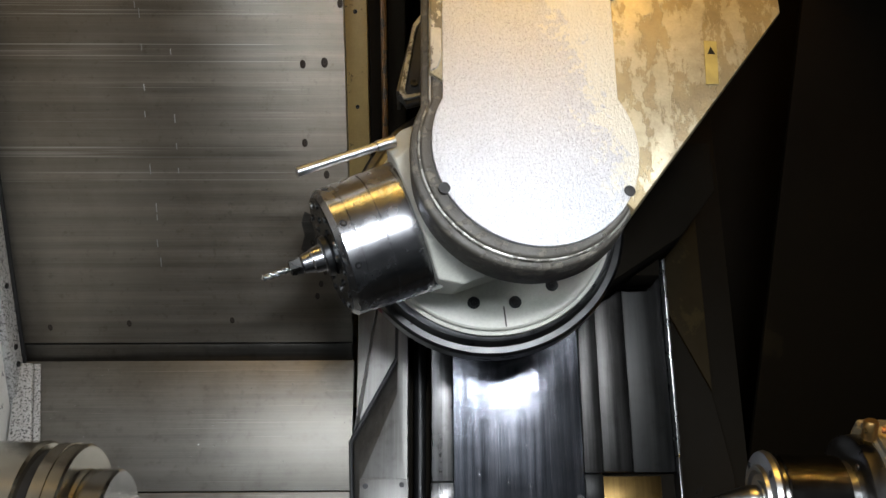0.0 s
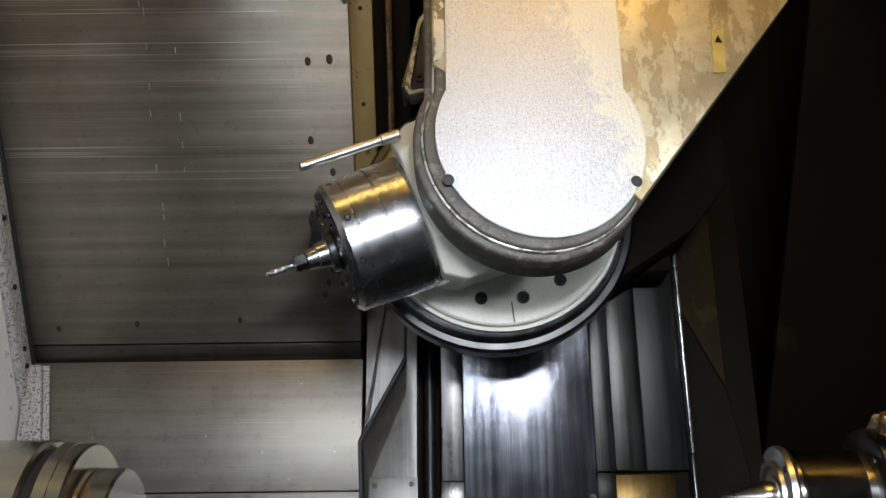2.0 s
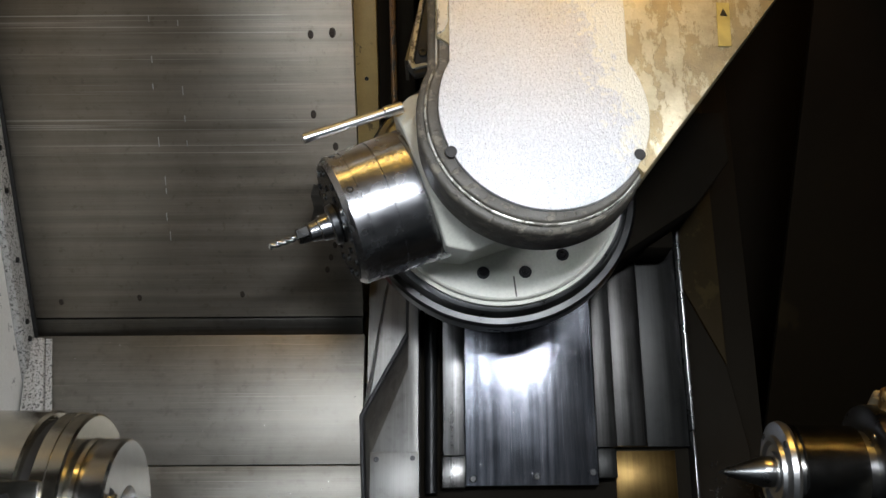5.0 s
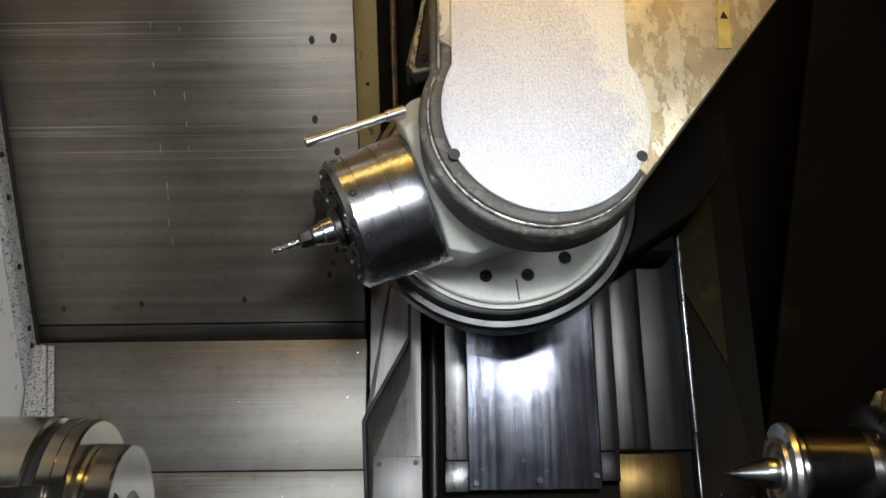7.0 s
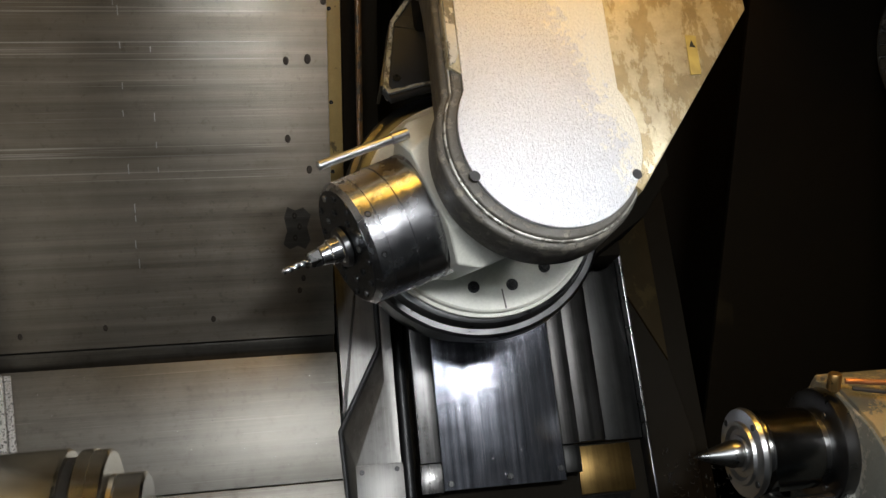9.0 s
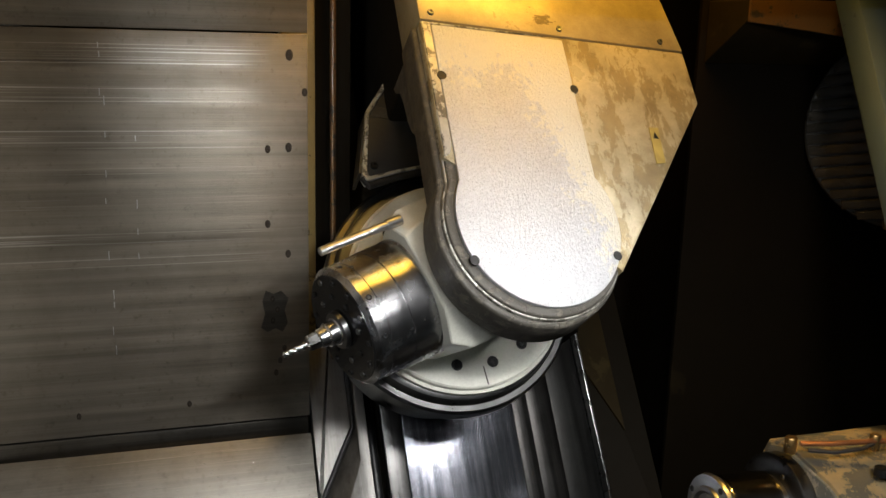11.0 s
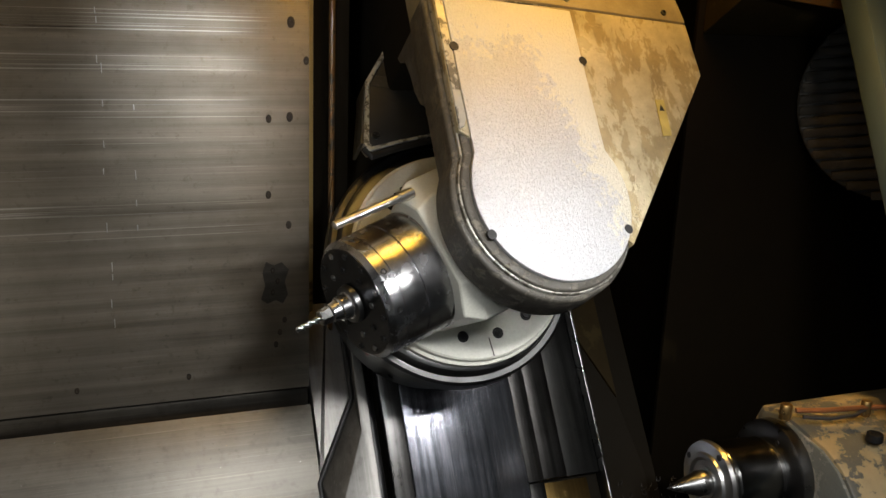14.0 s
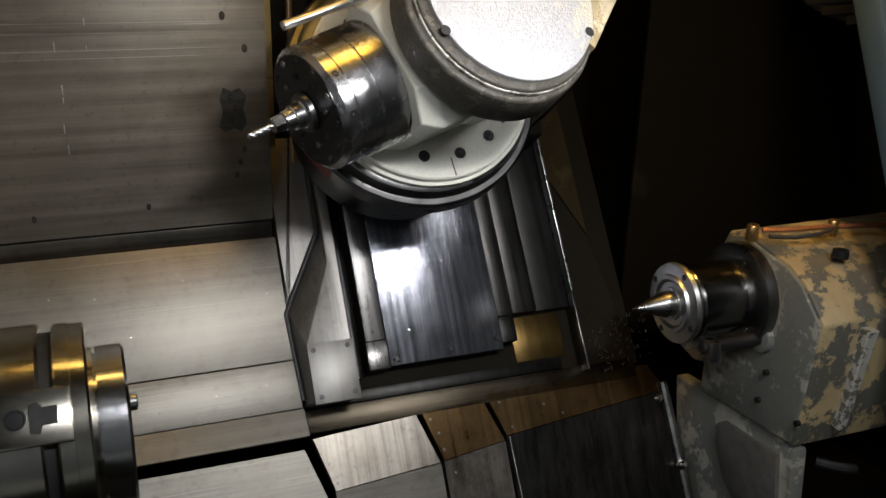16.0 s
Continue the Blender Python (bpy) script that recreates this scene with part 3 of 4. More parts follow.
part("brown_cheek", prism([(0.8765, 0.385), (0.8765, 1.15), (0.956, 1.15), (0.956, 0.215)], -0.05, -0.024, 0.001, 1), DARK_BROWN, bed, "dark brown side plate")

cover = thing("way_cover", "polished stainless telescopic way cover with brushed streaks", "machine cover", SLANT)
part("left_strip", box(0.389, 0.4305, 0.0385, 1.1, -0.03, -0.002, 0.0015), STEEL_STRIP, cover)
part("end_block", box(0.387, 0.431, -0.021, 0.037, -0.03, 0.0, 0.0015), STEEL_STRIP, cover, "small bright end block")
part("plate", box(0.432, 0.684, -0.018, 1.1, -0.03, 0.0, 0.0015), STEEL_SLIDE, cover, "mirror-bright main plate")
# Right-hand strips: darker copies of the left's steel, their shading put into colour.
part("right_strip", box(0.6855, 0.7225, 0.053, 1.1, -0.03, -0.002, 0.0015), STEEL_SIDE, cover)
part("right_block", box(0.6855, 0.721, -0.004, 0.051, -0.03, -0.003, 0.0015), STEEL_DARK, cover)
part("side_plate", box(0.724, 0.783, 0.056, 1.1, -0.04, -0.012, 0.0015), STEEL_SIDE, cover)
for u, v in ((0.446, -0.006), (0.567, -0.001), (0.674, 0.006)):
    socket_screw(cover, (u, v, 0.0), 0.0065, UP_W, "screw", BLACK)

brace = thing("slide_brace", "machined steel brace with a screwed end plate beside the way cover", "brace", SLANT)
bb = bmesh.new()
levels = []
for w, pts in ((0.058, ((0.256, -0.072), (0.344, -0.072), (0.344, 0.62), (0.330, 0.62), (0.322, 0.196), (0.256, 0.038))),
               (0.020, ((0.246, -0.072), (0.344, -0.072), (0.344, 0.62), (0.332, 0.62), (0.327, 0.272), (0.238, 0.112))),
               (-0.040, ((0.248, -0.072), (0.344, -0.072), (0.344, 0.62), (0.334, 0.62), (0.329, 0.272), (0.242, 0.112)))):
    levels.append([bb.verts.new((a, b, w)) for a, b in pts])
for lo, hi in zip(levels, levels[1:]):
    for k in range(6):
        bb.faces.new((lo[k], lo[(k + 1) % 6], hi[(k + 1) % 6], hi[k]))
bb.faces.new(levels[0])
bb.faces.new(levels[-1])
bmesh.ops.recalc_face_normals(bb, faces=bb.faces)
bevelled(bb, 0.0012, 1)
part("body", bb, STEEL_STRUT, brace)
plate_b = part("end_plate", box(0.2545, 0.3455, -0.077, 0.0395, 0.0585, 0.066, 0.0012), STEEL_STRUT, brace, "bright flat end plate")
for u, v in ((0.266, 0.026), (0.333, 0.028), (0.334, -0.062), (0.268, -0.064)):
    socket_screw(plate_b, (u, v, 0.066), 0.0048, UP_W, "screw", BLACK, 0.001)
part("seal", tube([(0.322, 0.60, 0.018), (0.3215, 0.275, 0.018), (0.233, 0.112, 0.018), (0.241, -0.06, 0.018)], 0.005), RUBBER, brace, "black rubber seal")

# ledge and floor plates below the slide
ledge = thing("bed_ledge", "dark brown steel ledge under the way cover", "ledge", SLANT, kind="structure")
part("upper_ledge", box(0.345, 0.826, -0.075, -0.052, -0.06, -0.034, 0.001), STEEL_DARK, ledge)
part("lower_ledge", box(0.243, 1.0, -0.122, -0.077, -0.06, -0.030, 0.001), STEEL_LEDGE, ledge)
# Plain steel in truth; the amber lamp's reflection is put into its colour.
part("corner_plate", box(0.724, 0.842, -0.048, 0.050, -0.06, -0.040, 0.001), STEEL_AMBER_LIT, ledge, "steel plate coloured with the amber lamp's reflection")


def floor_plate(name, u0, u1, v_top0, v_top1, v_break0, v_break1, m1, m2, label):
    ob = thing(name, label, "floor plate", SLANT, "plates over the bed")
    part("upper_face", prism([(u0, v_top0), (u1, v_top1), (u1 + 0.035, v_break1), (u0 + 0.03, v_break0)], -0.05, -0.03, 0.001, 1), m1, ob)
    bm = bmesh.new()
    quad = [(u0 + 0.03, v_break0 - 0.001, -0.031), (u1 + 0.035, v_break1 - 0.001, -0.031), (u1 + 0.045, v_break1 - 0.42, -0.085), (u0 + 0.04, v_break0 - 0.42, -0.085)]
    front = [bm.verts.new(q) for q in quad]
    back = [bm.verts.new((q[0], q[1], q[2] - 0.02)) for q in quad]
    bm.faces.new(front)
    bm.faces.new(back[::-1])
    for i in range(4):
        bm.faces.new((front[i], back[i], back[(i + 1) % 4], front[(i + 1) % 4]))
    part("lower_face", bm, m2, ob)
    return ob


fp1 = floor_plate("bed_plate", -0.42, 0.238, -0.150, -0.150, -0.262, -0.262, STEEL_LOW, STEEL_LOW, "bright stainless plate over the bed")
fp2 = floor_plate("bed_plate", 0.256, 0.474, -0.132, -0.120, -0.240, -0.224, STEEL_FLOOR, STEEL_LOW, "stainless bed plate stained with oil")
fp3 = floor_plate("bed_plate", 0.486, 0.622, -0.118, -0.110, -0.222, -0.205, STEEL_BROWN, STEEL_FLOOR, "steel bed plate with a brown upper face")
fp4 = floor_plate("bed_plate", 0.632, 1.03, -0.103, -0.098, -0.197, -0.160, STEEL_BROWN, STEEL_SIDE, "large dark steel bed plate with an amber-brown upper face")
for ob, marks in ((fp2, ((0.270, -0.145), (0.282, -0.185), (0.292, -0.225), (0.33, -0.20))), (fp3, ((0.502, -0.135), (0.520, -0.200), (0.515, -0.165), (0.535, -0.25))),
                  (fp4, ((0.660, -0.125), (0.678, -0.180), (0.76, -0.145), (0.80, -0.17)))):
    for u, v in marks:
        socket_screw(ob, (u, v, -0.0305), 0.003, UP_W, "rivet", DARK_STEEL)
for u, v in ((1.042, -0.178), (1.064, -0.330)):
    part("bolt", lathe([(-0.01, 0.011), (0.006, 0.010), (0.012, 0.005), (0.0125, 0)], turned_at(u, v, -0.036), 20), CHROME, fp4, "round-headed steel bolt")
part("seam_strip", box(0.664, 0.670, -0.62, -0.198, -0.08, -0.024, 0.001), STEEL_SIDE, fp4)
setting("bed_front", box(-0.60, 1.92, 1.20, 1.50, 0.26, 0.50, 0.01), DARK_WALL, "dark casting of the machine bed", "bed")

# ---- milling head on its swivel ----
B = (0.490, 0.457)
head = thing("milling_head", "white swivelling milling head with a worn silver cast cover", "milling head", SLANT)
part("base_ring", lathe([(0.10, 0.205), (0.250, 0.208), (0.254, 0.236), (0.258, 0.243), (0.292, 0.243), (0.297, 0.238), (0.297, 0.228), (0.300, 0.226), (0.318, 0.222), (0.322, 0.214), (0.322, 0)],
                        turned_at(0.487, 0.463, 0), 96), BASE_STEEL, head, "ground steel bearing ring")
part("swivel_disc", lathe([(0.323, 0.210), (0.334, 0.210), (0.336, 0.204), (0.349, 0.204), (0.352, 0.201), (0.352, 0)], turned_at(*B, 0), 96), WHITE_HEAD, head, "white enamelled disc")
mark = part("paint_mark", lathe([(0.259, 0.2445), (0.290, 0.2445)], turned_at(0.487, 0.463, 0), 96), RED, head, "worn dark red mark")
red = mark.data
rb = bmesh.new()
rb.from_mesh(red)
bmesh.ops.delete(rb, geom=[f for f in rb.faces if not (-2.95 < math.atan2(f.calc_center_median().y - 0.463, f.calc_center_median().x - 0.487) < -2.42) or len(f.verts) > 4], context="FACES")
rb.to_mesh(red)
rb.free()
for deg in (-101.5, -77, -52.5, 115, 140, 90):
    a = radians(deg)
    counterbore(head, (B[0] + 0.162 * math.cos(a), B[1] + 0.162 * math.sin(a), 0.352), 0.0105)
for deg in (-37, 126, 132):
    a = radians(deg)
    part("pin_hole", lathe([(-0.002, 0.005), (0.0006, 0.005), (0.0006, 0)], turned_at(B[0] + 0.167 * math.cos(a), B[1] + 0.167 * math.sin(a), 0.352), 16), RUBBER, head)

ja = radians(-84)
joint = box(0.166, 0.2005, -0.0012, 0.0012, 0.3515, 0.3528, 0.0004)
bmesh.ops.transform(joint, matrix=Matrix.Translation((*B, 0)) @ Matrix.Rotation(ja, 4, "Z"), verts=joint.verts)
part("joint", joint, RIM_GREY, head, "fine dirty joint in the disc")

# spindle frame: s along the spindle from the tool's tip, p across it in the slide's plane, q out of it
TIP = (0.136, 0.311, 0.46)
ANG = radians(20.5)
SP = Matrix(((math.cos(ANG), -math.sin(ANG), 0, TIP[0]), (math.sin(ANG), math.cos(ANG), 0, TIP[1]), (0, 0, 1, TIP[2]), (0, 0, 0, 1)))


# the nose leans out of the slide's plane by seven degrees
HUB = Vector((0.250, 0, 0))
NOSE = SP @ Matrix.Translation(HUB) @ pose(-0.011, 0, 0, 0, 7.0, 2.2) @ Matrix.Translation(-HUB)


def in_spindle(bm, m=SP):
    bmesh.ops.transform(bm, matrix=m, verts=bm.verts)
    return bm


def in_nose(bm):
    return in_spindle(bm, NOSE)


def body_block():
    bm = bmesh.new()
    secs = ((0.236, 0.114, 0.113), (0.268, 0.134, 0.118), (0.42, 0.138, 0.120), (0.50, 0.12, 0.118))
    rings = []
    for s, p, q in secs:
        c = 0.40 * p
        ring = [(p * 0.8, -q), (p, q - c), (p - c, q), (-p + c, q), (-p, q - c), (-p * 0.72, -q)]
        rings.append([bm.verts.new((s, a, b)) for a, b in ring])
    for a, b in zip(rings, rings[1:]):
        for k in range(6):
            bm.faces.new((a[k], b[k], b[(k + 1) % 6], a[(k + 1) % 6]))
    bm.faces.new(rings[0])
    bm.faces.new(rings[-1])
    bmesh.ops.recalc_face_normals(bm, faces=bm.faces)
    bevelled(bm, 0.0022, 1, 8)
    return in_spindle(bm)


part("spindle_body", body_block(), WHITE_HEAD, head, "white enamelled spindle housing with chamfered corners", 9)
nose = part("spindle_nose", in_nose(lathe([(0.112, 0.03), (0.112, 0.094), (0.120, 0.102), (0.140, 0.102), (0.1405, 0.1005), (0.142, 0.1005), (0.1425, 0.1025), (0.182, 0.104), (0.1825, 0.1025),
                                              (0.184, 0.1025), (0.1845, 0.105), (0.230, 0.106), (0.232, 0.104), (0.236, 0.104), (0.238, 0.107), (0.256, 0.107), (0.262, 0.10)], IDENT, 96)), NOSE_STEEL, head, "bright ground steel spindle nose")
for k in range(20):
    a = k * math.tau / 12 + 0.2 if k < 12 else k * math.tau / 8 + 0.5
    rr = 0.082 if k < 12 else 0.056
    m = NOSE @ Matrix.Translation((0.1095, rr * math.cos(a), rr * math.sin(a))) @ pose(0, 0, 0, 0, 0, 180)
    part("face_screw", lathe([(-0.001, 0.0052), (0.0012, 0.005), (0.0012, 0.0028), (0, 0.0026), (0, 0)], m, 14), BLACK if k % 3 else RING_STEEL, nose)
part("nose_face", in_nose(lathe([(0.1105, 0.028), (0.1105, 0.092), (0.1125, 0.0925), (0.1125, 0.028)], IDENT, 64)), OILY_FACE, nose, "dark oily nose face")
for ang, s in ((88, 0.130), (40, 0.130), (125, 0.130)):
    a = radians(ang)
    m = NOSE @ pose(0, 0, 0, ang - 90, 0, 0) @ turned_at(s, 0, 0.1015)
    part("side_screw", lathe([(-0.002, 0.0055), (0.0012, 0.0052), (0.0012, 0.003), (-0.001, 0.003), (-0.001, 0)], m, 16), BLACK, nose)

holder = thing("tool_holder", "steel tool holder clamping a small twist drill", "tool holder", SLANT)
part("flange", in_nose(lathe([(0.098, 0.020), (0.100, 0.031), (0.108, 0.033), (0.110, 0.028), (0.116, 0.028), (0.118, 0.034), (0.130, 0.034), (0.133, 0.028)], IDENT, 48)), DARK_STEEL, holder)
part("shank", in_nose(lathe([(0.064, 0.011), (0.066, 0.015), (0.080, 0.017), (0.082, 0.020), (0.097, 0.021), (0.099, 0.024)], IDENT, 40)), NOSE_STEEL, holder)
part("collet_nut", in_nose(lathe([(0.044, 0.008), (0.046, 0.0125), (0.063, 0.0145), (0.065, 0.011)], IDENT, 6)), RING_STEEL, holder, "hexagonal clamping nut")
db = bmesh.new()
prev = None
for i in range(41):
    s = i * 0.046 / 40
    tw = s * 260
    r = 0.0058 * min(1.0, s / 0.003 + 0.05)
    ring = []
    for k in range(12):
        a = k * math.tau / 12
        rr = r * (0.55 + 0.45 * abs(math.cos(a)))
        ring.append(db.verts.new((s, rr * math.cos(a + tw), rr * math.sin(a + tw))))
    if prev:
        for k in range(12):
            db.faces.new((prev[k], ring[k], ring[(k + 1) % 12], prev[(k + 1) % 12]))
    prev = ring
db.faces.new(prev)
part("drill", in_nose(db), CHROME, holder, "spiral twist drill")

part("coolant_rod", in_nose(lathe([(0.094, 0.004), (0.096, 0.0072), (0.22, 0.0072), (0.222, 0.009), (0.25, 0.009)], Matrix.Translation((0, 0.101, 0.105)), 20)), BRIGHT, head, "ground steel rod beside the nose")


# cover on the front of the head: its face falls away towards the tailstock
def face_w(u, v=0):
    return 0.680 - 0.14 * (u - 0.405)


CC, CR = (0.534, 0.439), 0.1465


def cover_outline(d, top, dr=None):
    """The keyhole outline of the cast cover, grown by d towards the spindle and by dr away from it."""
    dr = d if dr is None else dr
    left, right, r = 0.403 - d, 0.655 + dr, CR + (d + dr) / 2
    cu, cv = CC[0] + (dr - d) / 2, CC[1] - (d - dr) * 0.32
    vl = cv + math.sqrt(r * r - (cu - left) ** 2)
    vr = cv + math.sqrt(r * r - (right - cu) ** 2)
    a0, a1 = math.atan2(vl - cv, left - cu), math.atan2(vr - cv, right - cu)
    pts = [(left, top)]
    n = 56
    span = (a1 + math.tau) - a0
    for i in range(n + 1):
        a = a0 + span * i / n
        pts.append((cu + r * math.cos(a), cv + r * math.sin(a)))
    pts.append((right, top))
    return pts


part("cover_plate", prism(cover_outline(0.0, 0.7955), lambda u, v: face_w(u) - 0.02, lambda u, v: face_w(u), 0.0012, 2), COVER_SILVER, head, "rough silver-painted cover plate with worn cream patches")
part("cover_ridge", prism(cover_outline(0.0165, 0.799, 0.004), lambda u, v: face_w(u) - 0.04, lambda u, v: face_w(u) - 0.0085, 0.0050, 4), RIM_GREY, head, "chipped grey step round the plate")
part("cover_bead", prism(cover_outline(0.0200, 0.8005, 0.006), lambda u, v: face_w(u) - 0.05, lambda u, v: face_w(u) - 0.0135, 0.003, 2), RIDGE_CREAM, head, "pale worn bead")
part("cover_skirt", prism(cover_outline(0.0310, 0.802, 0.008), lambda u, v: face_w(u) - 0.098, lambda u, v: face_w(u) - 0.021, 0.007, 3), RIM_GREY, head, "grey cast side of the cover")
part("cover_bearing", lathe([(0.40, 0.105), (0.605, 0.115)], turned_at(*CC, 0), 64), WHITE_HEAD, head)
for u, v in ((0.4045, 0.369), (0.6625, 0.379), (0.4055, 0.696), (0.656, 0.694)):
    part("cover_bolt", lathe([(-0.003, 0.0082), (0.0005, 0.0082), (0.0005, 0.0062), (0.0002, 0.0058), (0.0002, 0)], Matrix.Translation((u, v, face_w(u))) @ pose(0, 0, 0, 0, 8, 0) @ UP_W, 20), RUBBER, head)
part("cover_margin", prism([(0.386, 0.8015), (0.620, 0.8015), (0.560, 0.7985), (0.4015, 0.7975), (0.4020, 0.570), (0.396, 0.552), (0.386, 0.5455)], lambda u, v: face_w(u) - 0.006, lambda u, v: face_w(u) - 0.0012, 0.001, 1), RIDGE_CREAM, head, "rough chipped margin beside the plate")
hous = part("housing", prism([(0.384, 0.803), (0.925, 0.803), (0.926, 0.692), (0.668, 0.352), (0.640, 0.380), (0.60, 0.42), (0.50, 0.47), (0.384, 0.545)], 0.575, lambda u, v: face_w(u) - 0.0035, 0.003, 2), HOUSING_CREAM, head,
            "cream housing with paint worn to brown metal")
part("side_web", prism([(0.802, 0.655), (0.802, 0.470), (0.788, 0.478), (0.772, 0.505), (0.735, 0.518), (0.700, 0.524), (0.668, 0.540), (0.650, 0.562), (0.640, 0.556), (0.610, 0.575), (0.565, 0.592), (0.565, 0.655)], 0.3845, 0.394, 0.001, 1, None, "yzx"), RIM_GREY, hous, "grey-brown side web with a broken edge")
part("core", box(0.47, 0.72, 0.56, 0.80, 0.36, 0.574, 0.004), DARK_BROWN, hous)
part("label_plate", prism([(0.792, 0.556), (0.812, 0.558), (0.816, 0.630), (0.796, 0.630)], lambda u, v: face_w(u) - 0.003, lambda u, v: face_w(u) - 0.0012, 0.0005, 1), LABEL_YELLOW, hous, "small worn warning plate")
part("warning_mark", prism([(0.799, 0.607), (0.811, 0.607), (0.805, 0.620)], lambda u, v: face_w(u) - 0.0015, lambda u, v: face_w(u) - 0.0006), BLACK, hous)
# The amber on this cover is lamplight from amber_lamp.
up = thing("upper_cover", "cream sheet-metal cover above the head with dark stains, lit amber", "machine cover", SLANT)
part("sheet", prism([(0.384, 0.8055), (0.925, 0.8055), (0.905, 0.93), (0.905, 1.20), (0.384, 1.20)], 0.56, lambda u, v: face_w(u) - 0.002, 0.003, 2), UPPER_CREAM, up)
for u in (0.406, 0.655, 0.875):
    socket_screw(up, (u, 0.821, face_w(u) - 0.002), 0.0058, UP_W, "screw", DARK_STEEL)
guard = thing("guard_plate", "dark guard plate with chipped cream edges beside the head", "guard", SLANT)
part("plate", prism([(0.336, 0.690), (0.344, 0.677), (0.40, 0.694), (0.49, 0.712), (0.49, 0.95), (0.455, 0.94), (0.415, 0.905), (0.358, 0.822)], 0.325, 0.350, 0.002, 2), GUARD_PAINT, guard)
part("rim", prism([(0.332, 0.688), (0.340, 0.672), (0.40, 0.688), (0.49, 0.706), (0.49, 0.711), (0.40, 0.694), (0.346, 0.681), (0.342, 0.691), (0.362, 0.818), (0.417, 0.900), (0.456, 0.934), (0.452, 0.940), (0.410, 0.905), (0.355, 0.824)], 0.325, 0.356, 0.001, 1), RIDGE_CREAM, guard, "chipped cream edge")
part("inner_band", prism([(0.362, 0.815), (0.49, 0.800), (0.49, 0.824), (0.375, 0.838)], 0.3495, 0.3515, 0.0005, 1), GUARD_DARK, guard, "rough band across the plate")
part("side_return", prism([(0.326, 0.690), (0.332, 0.689), (0.354, 0.824), (0.348, 0.790)], 0.28, 0.352, 0.001, 1), GUARD_DARK, guard)
socket_screw(guard, (0.358, 0.706, 0.350), 0.008)
part("rubber_lip", tube([(0.334, 0.684, 0.345), (0.345, 0.666, 0.345), (0.40, 0.683, 0.345), (0.49, 0.703, 0.345)], 0.008), RUBBER, guard, "thick black rubber lip")
ram = thing("slide_ram", "near-black ram that carries the head, shade put into its colour", "machine slide", SLANT)
# Ram parts are coloured near-black for the shadow behind the head.
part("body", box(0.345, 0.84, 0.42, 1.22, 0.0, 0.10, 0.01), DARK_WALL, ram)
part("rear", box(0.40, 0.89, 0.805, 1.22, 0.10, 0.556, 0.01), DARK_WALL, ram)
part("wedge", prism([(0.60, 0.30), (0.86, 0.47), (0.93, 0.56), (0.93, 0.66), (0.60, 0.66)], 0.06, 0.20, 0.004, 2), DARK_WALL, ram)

# ---- chuck and spindle of the lathe ----
AY, AZ = 1.40, 1.040
TY = 1.50
chuck = thing("lathe_chuck", "turned steel three-jaw chuck with stepped rings", "chuck", Matrix.Translation((0, AY, AZ)))
part("body", lathe([(-0.60, 0.150), (-0.32, 0.150), (-0.318, 0.156), (-0.191, 0.156), (-0.187, 0.152), (-0.187, 0.05)], IDENT, 96), CHUCK_STEEL, chuck)
part("groove", lathe([(-0.188, 0.142), (-0.170, 0.142)], IDENT, 64), RUBBER, chuck, "dark groove behind the front ring")
part("front_ring", lathe([(-0.171, 0.06), (-0.171, 0.150), (-0.168, 0.153), (-0.150, 0.153), (-0.1495, 0.151), (-0.131, 0.151), (-0.128, 0.147), (-0.128, 0.115), (-0.122, 0.113)], IDENT, 96), CHUCK_STEEL, chuck)
part("hub", lathe([(-0.128, 0.104), (-0.118, 0.104), (-0.118, 0.114), (-0.083, 0.114), (-0.079, 0.110), (-0.079, 0.045), (-0.11, 0.04), (-0.11, 0)], IDENT, 96), CHROME, chuck)
jm = pose(0, 0, 0, -38, 0, 0)


def on_jaw(bm):
    bmesh.ops.transform(bm, matrix=jm, verts=bm.verts)
    return bm


jaw = part("jaw", on_jaw(box(-0.300, -0.150, -0.1585, -0.10, -0.036, 0.036, 0.003)), CHUCK_STEEL, chuck, "flush steel jaw with a screw and a slot")
part("jaw_screw", lathe([(-0.001, 0.0135), (0.0018, 0.0135), (0.0018, 0.011), (0.0006, 0.010), (0.0006, 0)], jm @ turned_at(-0.217, -0.1585, 0.0, TO_CAM), 22), BLACK, jaw)
part("slot", on_jaw(prism([(-0.201, -0.020), (-0.189, -0.022), (-0.185, -0.011), (-0.167, -0.011), (-0.167, 0.012), (-0.185, 0.012), (-0.191, 0.020), (-0.201, 0.016)], -0.1600, -0.155, 0.001, 1, None, "xzy")), RUBBER, jaw, "dark keyhole slot")
part("face_slot", prism([(-0.080, 0.072), (-0.066, 0.080), (-0.060, 0.070), (-0.048, 0.080), (-0.036, 0.066), (-0.044, 0.046), (-0.050, 0.0), (-0.076, 0.0), (-0.070, 0.046)], -0.0800, -0.0782, 0.0004, 1, None, "yzx"), RUBBER, chuck, "dark slot in the hub face")
part("face_pin", lathe([(-0.085, 0.012), (-0.070, 0.012), (-0.068, 0.010), (-0.068, 0)], pose(0, -0.055, 0.06), 20), CHROME, chuck)

# ---- tailstock ----
TZ = 1.048
tail = thing("tailstock", "tailstock casting with worn cream and grey paint in patches", "tailstock", Matrix.Translation((0.007, TY, TZ)))
END = 1.080
